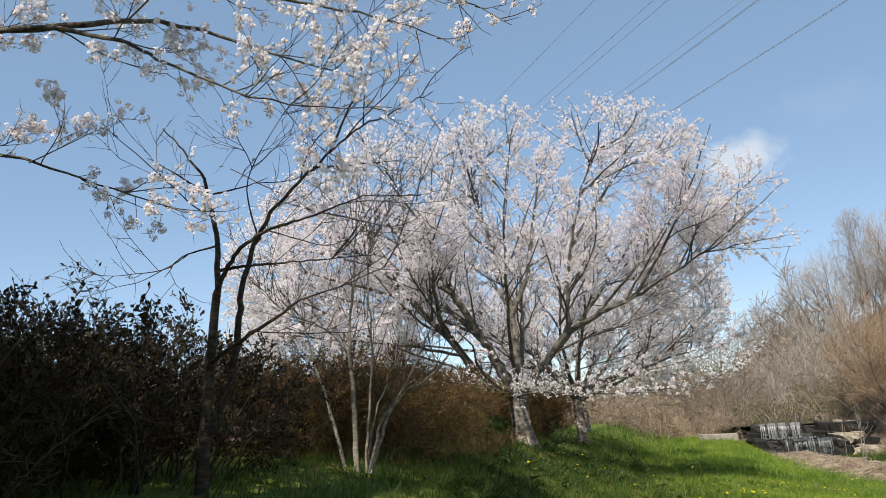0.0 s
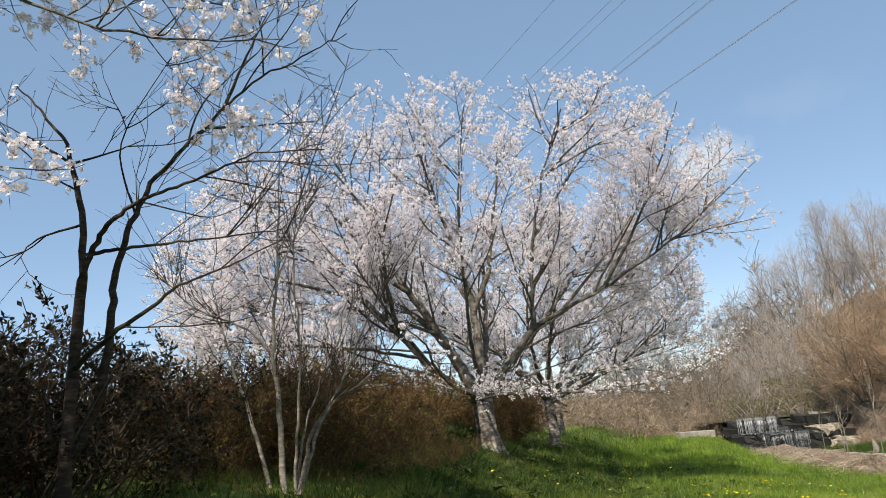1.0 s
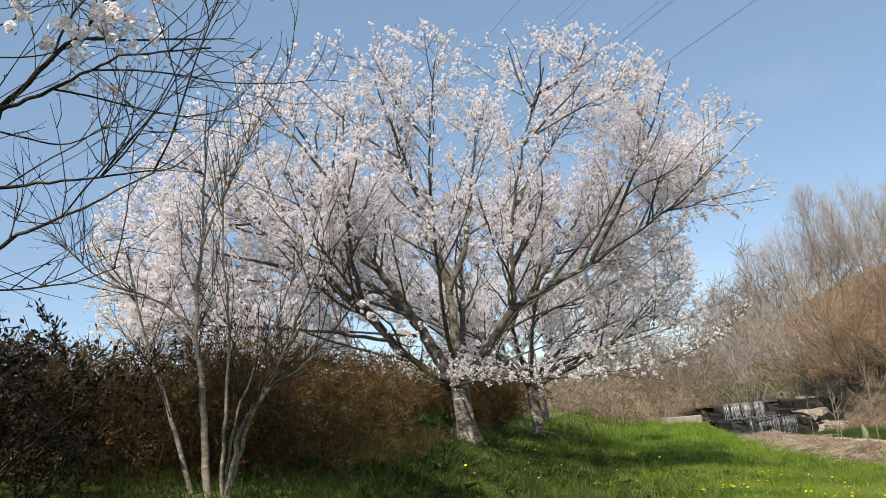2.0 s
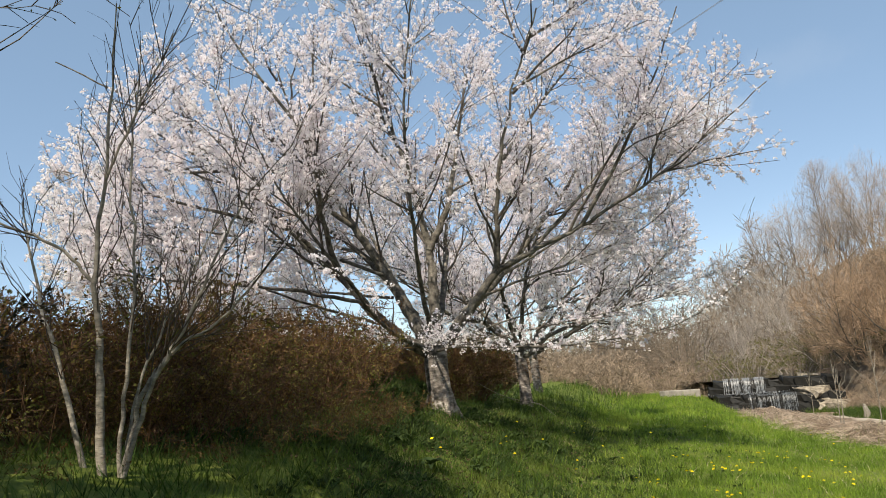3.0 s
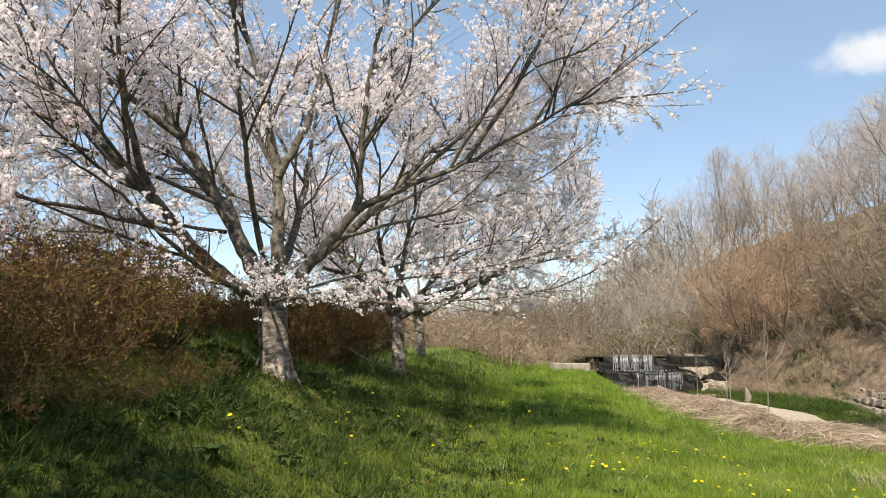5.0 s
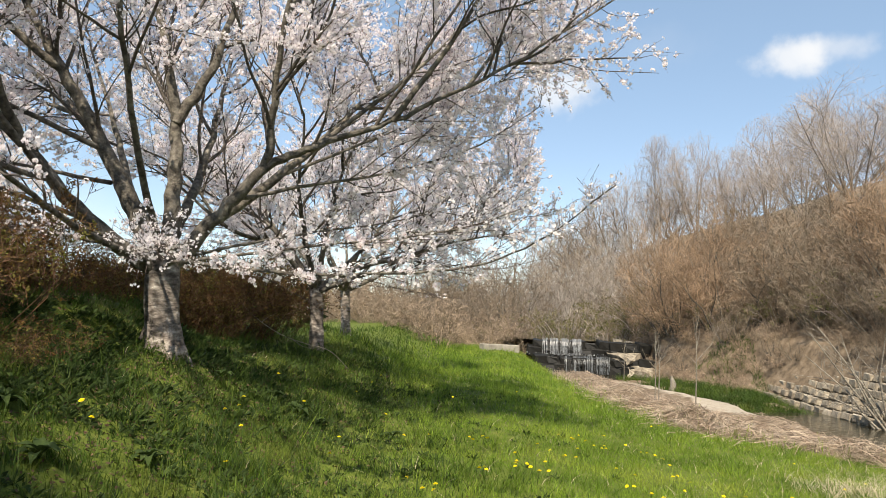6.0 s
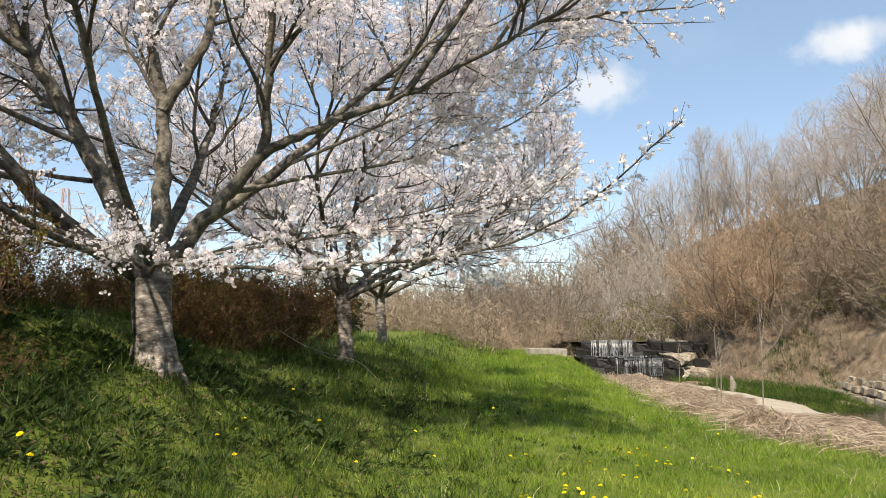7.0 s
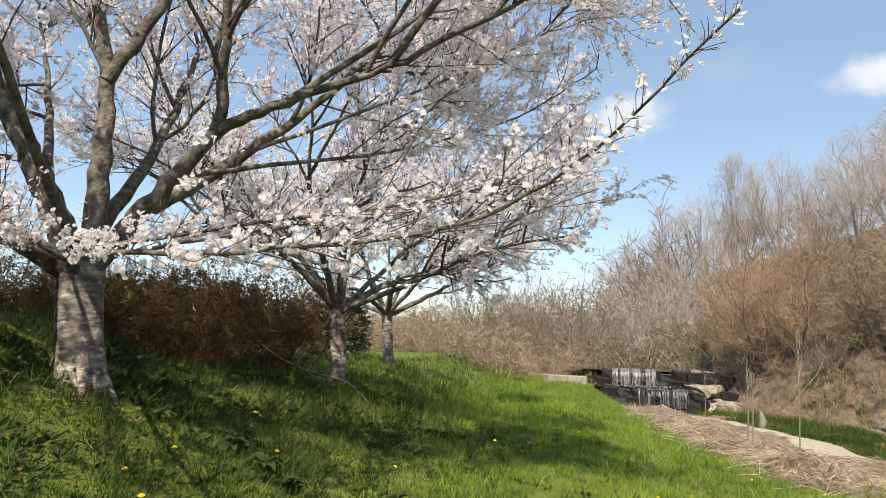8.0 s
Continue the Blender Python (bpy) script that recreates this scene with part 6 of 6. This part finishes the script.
def build_undergrowth():
    """Weeds, ivy and leaf litter under the hedge."""
    rng = np.random.default_rng(231)
    n = 4200
    u, v = rng.uniform(9, 24, n), np.clip(-4.9 + np.abs(rng.normal(0, 2.1, n)), -5.4, 1.5)
    keep = np.sin(2.1 * u + 0.7 * v) + np.sin(3.7 * v - 1.3 * u) > -0.7
    u, v = u[keep], v[keep]
    x, y = to_xy(u, v)
    big = rng.uniform(0.5, 1.0, len(x)) * np.interp(v, [-4, 0], [1.0, 0.7])
    count = rng.integers(7, 14, len(x))
    i = np.repeat(np.arange(len(x)), count)
    a = rng.uniform(0, 2 * np.pi, len(i))
    w = np.stack([np.cos(a), np.sin(a), rng.uniform(0.1, 1.1, len(i))], -1)
    p = np.stack([x[i], y[i], ground_z(x[i], y[i]) + 0.01], -1) + w * rng.uniform(0, 0.03, (len(i), 1))
    vv, ff = leaf_quads(p, w, 0.11, 0.034, rng)
    tagged(part("weeds", fast_mesh("weeds", p.repeat(4, 0) + (vv - p.repeat(4, 0)) * big[i].repeat(4)[:, None], ff), WEED, kind="stuff"), "dark broad-leaved weeds in rosettes on the bank", "weeds")
    bramble = [shrub("bramble", shrub_meshes(250 + k, 0.5, 1.5, 34, (6, 6), 0.0035, leaves=2200, leaf=0.034, fan=1.5, arch=-0.7, up=0.1, wild=1.1, thick=0.004), (HEDGE_STEM, HEDGE_STEM, HEDGE_LEAF), "low rust-brown bramble tangle with arching dry stems", "bramble", "brambles on the bank") for k in range(3)]
    spots = [(*to_xy(u, v), s) for u, v, s in ((8.6, -4.7, 0.7), (9.7, -4.4, 0.7), (10.6, -4.3, 0.7), (11.6, -4.4, 0.7), (12.6, -4.4, 0.65), (13.4, -4.5, 0.6), (19.4, -5.9, 0.8))]
    scatter(bramble, spots, rng)
    n = 17000
    u, v = rng.uniform(10, 24, n), rng.normal(-3.5, 1.1, n)
    x, y = to_xy(u, v)
    p = np.stack([x, y, ground_z(x, y) + rng.uniform(0.0, 0.03, n)], -1)
    tagged(part("leaf_litter", fast_mesh("leaf_litter", *leaf_quads(p, unit(rng.normal(0, 1, p.shape) * (1, 1, 0.2)), 0.04, 0.022, rng)), LITTER, kind="stuff"), "brown fallen leaves scattered under the hedge", "leaf litter")


build_undergrowth()


def build_fallen_branch():
    """A thin bare branch that lies against the foot of the hedge."""
    rng = np.random.default_rng(251)
    pts = smooth_path([(2.5, 22.0, gz(2.5, 22.0) + 0.75), (2.8, 21.6, gz(2.8, 21.6) + 0.52), (3.24, 21.5, gz(3.24, 21.5) + 0.3), (3.7, 21.5, gz(3.7, 21.5) + 0.2), (4.2, 21.5, gz(4.2, 21.5) + 0.22), (4.6, 21.6, gz(4.6, 21.6) + 0.01)], 6)
    o = pts[0]
    root = thing("fallen_branch", tuple(o), "thin pale fallen branch lying at the foot of the hedge", "branch")
    part("stem", fast_mesh("stem", *tubes((pts - o)[None], taper(len(pts), 0.004, 0.010)[None], 6)), PALE_BARK, root, smooth=True)
    i = rng.integers(2, len(pts) - 4, 9)
    b = curve3(pts[i] - o, sprout(pts[i], unit(pts[i + 1] - pts[i]), 1, 0.8, 0.25, rng), rng.uniform(0.15, 0.5, 9), np.array([0, 0, 0.1]), rng)
    for k in range(9):
        part("twig", fast_mesh("twig", *tubes(b[k : k + 1], np.array([[0.005, 0.004, 0.002]]), 4)), PALE_BARK, root)


build_fallen_branch()


def dock_leaf(length, width, rng):
    """A long arching leaf with a channelled midrib and a wavy edge."""
    n = 7
    f = np.linspace(0, 1, n)
    x, z = length * f * (1 - 0.12 * f), length * (0.75 * f - 0.85 * f**2) + 0.02
    w = width * np.sin(np.pi * np.clip(0.08 + 0.92 * f, 0, 1)) ** 0.8 + 0.003
    wave = 0.008 * np.sin(9 * f + rng.uniform(0, 6))
    rows = [np.stack([x, s * w * 0.5, z + 0.22 * w * abs(s) + wave * s], -1) for s in (-1, 0, 1)]
    return fast_mesh("leaf", np.stack(rows, 1), grid_faces(1, n, 3, closed=False))


def build_docks():
    rng = np.random.default_rng(261)
    leaves = [dock_leaf(rng.uniform(0.22, 0.34), rng.uniform(0.055, 0.085), rng) for _ in range(5)]
    for x, y, s in ((3.24, 16.24, 0.95), (2.95, 16.5, 0.8), (3.5, 16.0, 0.7), (2.32, 16.19, 0.7), (4.52, 16.54, 0.7), (1.9, 12.9, 0.8), (1.3, 12.2, 0.9), (0.9, 12.8, 0.8)):
        root = thing("dock_plant", (x, y, gz(x, y)), "dark green broad-leaved dock plant in the grass", "plant", "dock plants")
        root.scale = (s, s, s)
        for k in range(11):
            ob = part("leaf", leaves[k % 5], WEED, root, smooth=True)
            ob.matrix_basis = pose(0, 0, 0.01, 0, -rng.uniform(0, 38), 33 * k + rng.normal(0, 10))


build_docks()


def build_pale_shrub():
    """A pale bare shrub that leans out from the top of the stone wall."""
    rng = np.random.default_rng(241)
    x, y = 24.3, 27.6
    root = thing("leaning_shrub", (x, y, gz(x, y)), "pale bare shrub leaning out over the stone wall", "shrub")
    n = 7
    s = rng.normal(0, 0.15, (n, 3)) * (1, 1, 0)
    d = unit(np.stack([rng.normal(-0.55, 0.45, n), rng.normal(0.1, 0.35, n), np.ones(n)], -1))
    b0 = curve3(s, d, rng.uniform(3.0, 5.2, n), np.array([-0.15, 0, 0.1]), rng)
    for k in range(n):
        part("stem", fast_mesh("stem", *tubes(b0[k : k + 1], np.array([[0.05, 0.035, 0.012]]), 6)), PALE_BARK, root)
    i = rng.integers(0, n, n * 6)
    s1, w1 = along(b0, i, rng.uniform(0.2, 1, len(i)))
    b1 = curve3(s1, sprout(s1, w1, 1, 0.8, 0.1, rng), rng.uniform(0.5, 1.7, len(i)), np.array([0, 0, 0.1]), rng)
    i = rng.integers(0, len(b1), len(b1) * 5)
    s2, w2 = along(b1, i, rng.uniform(0.2, 1, len(i)))
    b2 = curve3(s2, sprout(s2, w2, 1, 0.7, 0.1, rng), rng.uniform(0.2, 0.6, len(i)), np.array([0, 0, 0.1]), rng)
    v, f = join(tubes(b1, np.full((len(b1), 3), 0.014) * (1, 0.7, 0.4), 3), ribbons(b2, np.full((len(b2), 3), 0.01), rng))
    part("twig", fast_mesh("twig", v, f), PALE_BARK, root, "tangle of pale twigs", kind="stuff")
    x, y = 22.0, 37.6
    stump = part("stump", fast_mesh("stump", *tubes(np.array([[(0, 0, -0.2), (0.04, 0, 0.35), (-0.05, 0.02, 0.7)]]), np.array([[0.16, 0.14, 0.05]]), 8)), PALE_BARK)
    stump.location = (x, y, max(gz(x, y), LOW_WATER))
    tagged(stump, "pale splintered tree stump at the stream's edge", "stump")


build_pale_shrub()
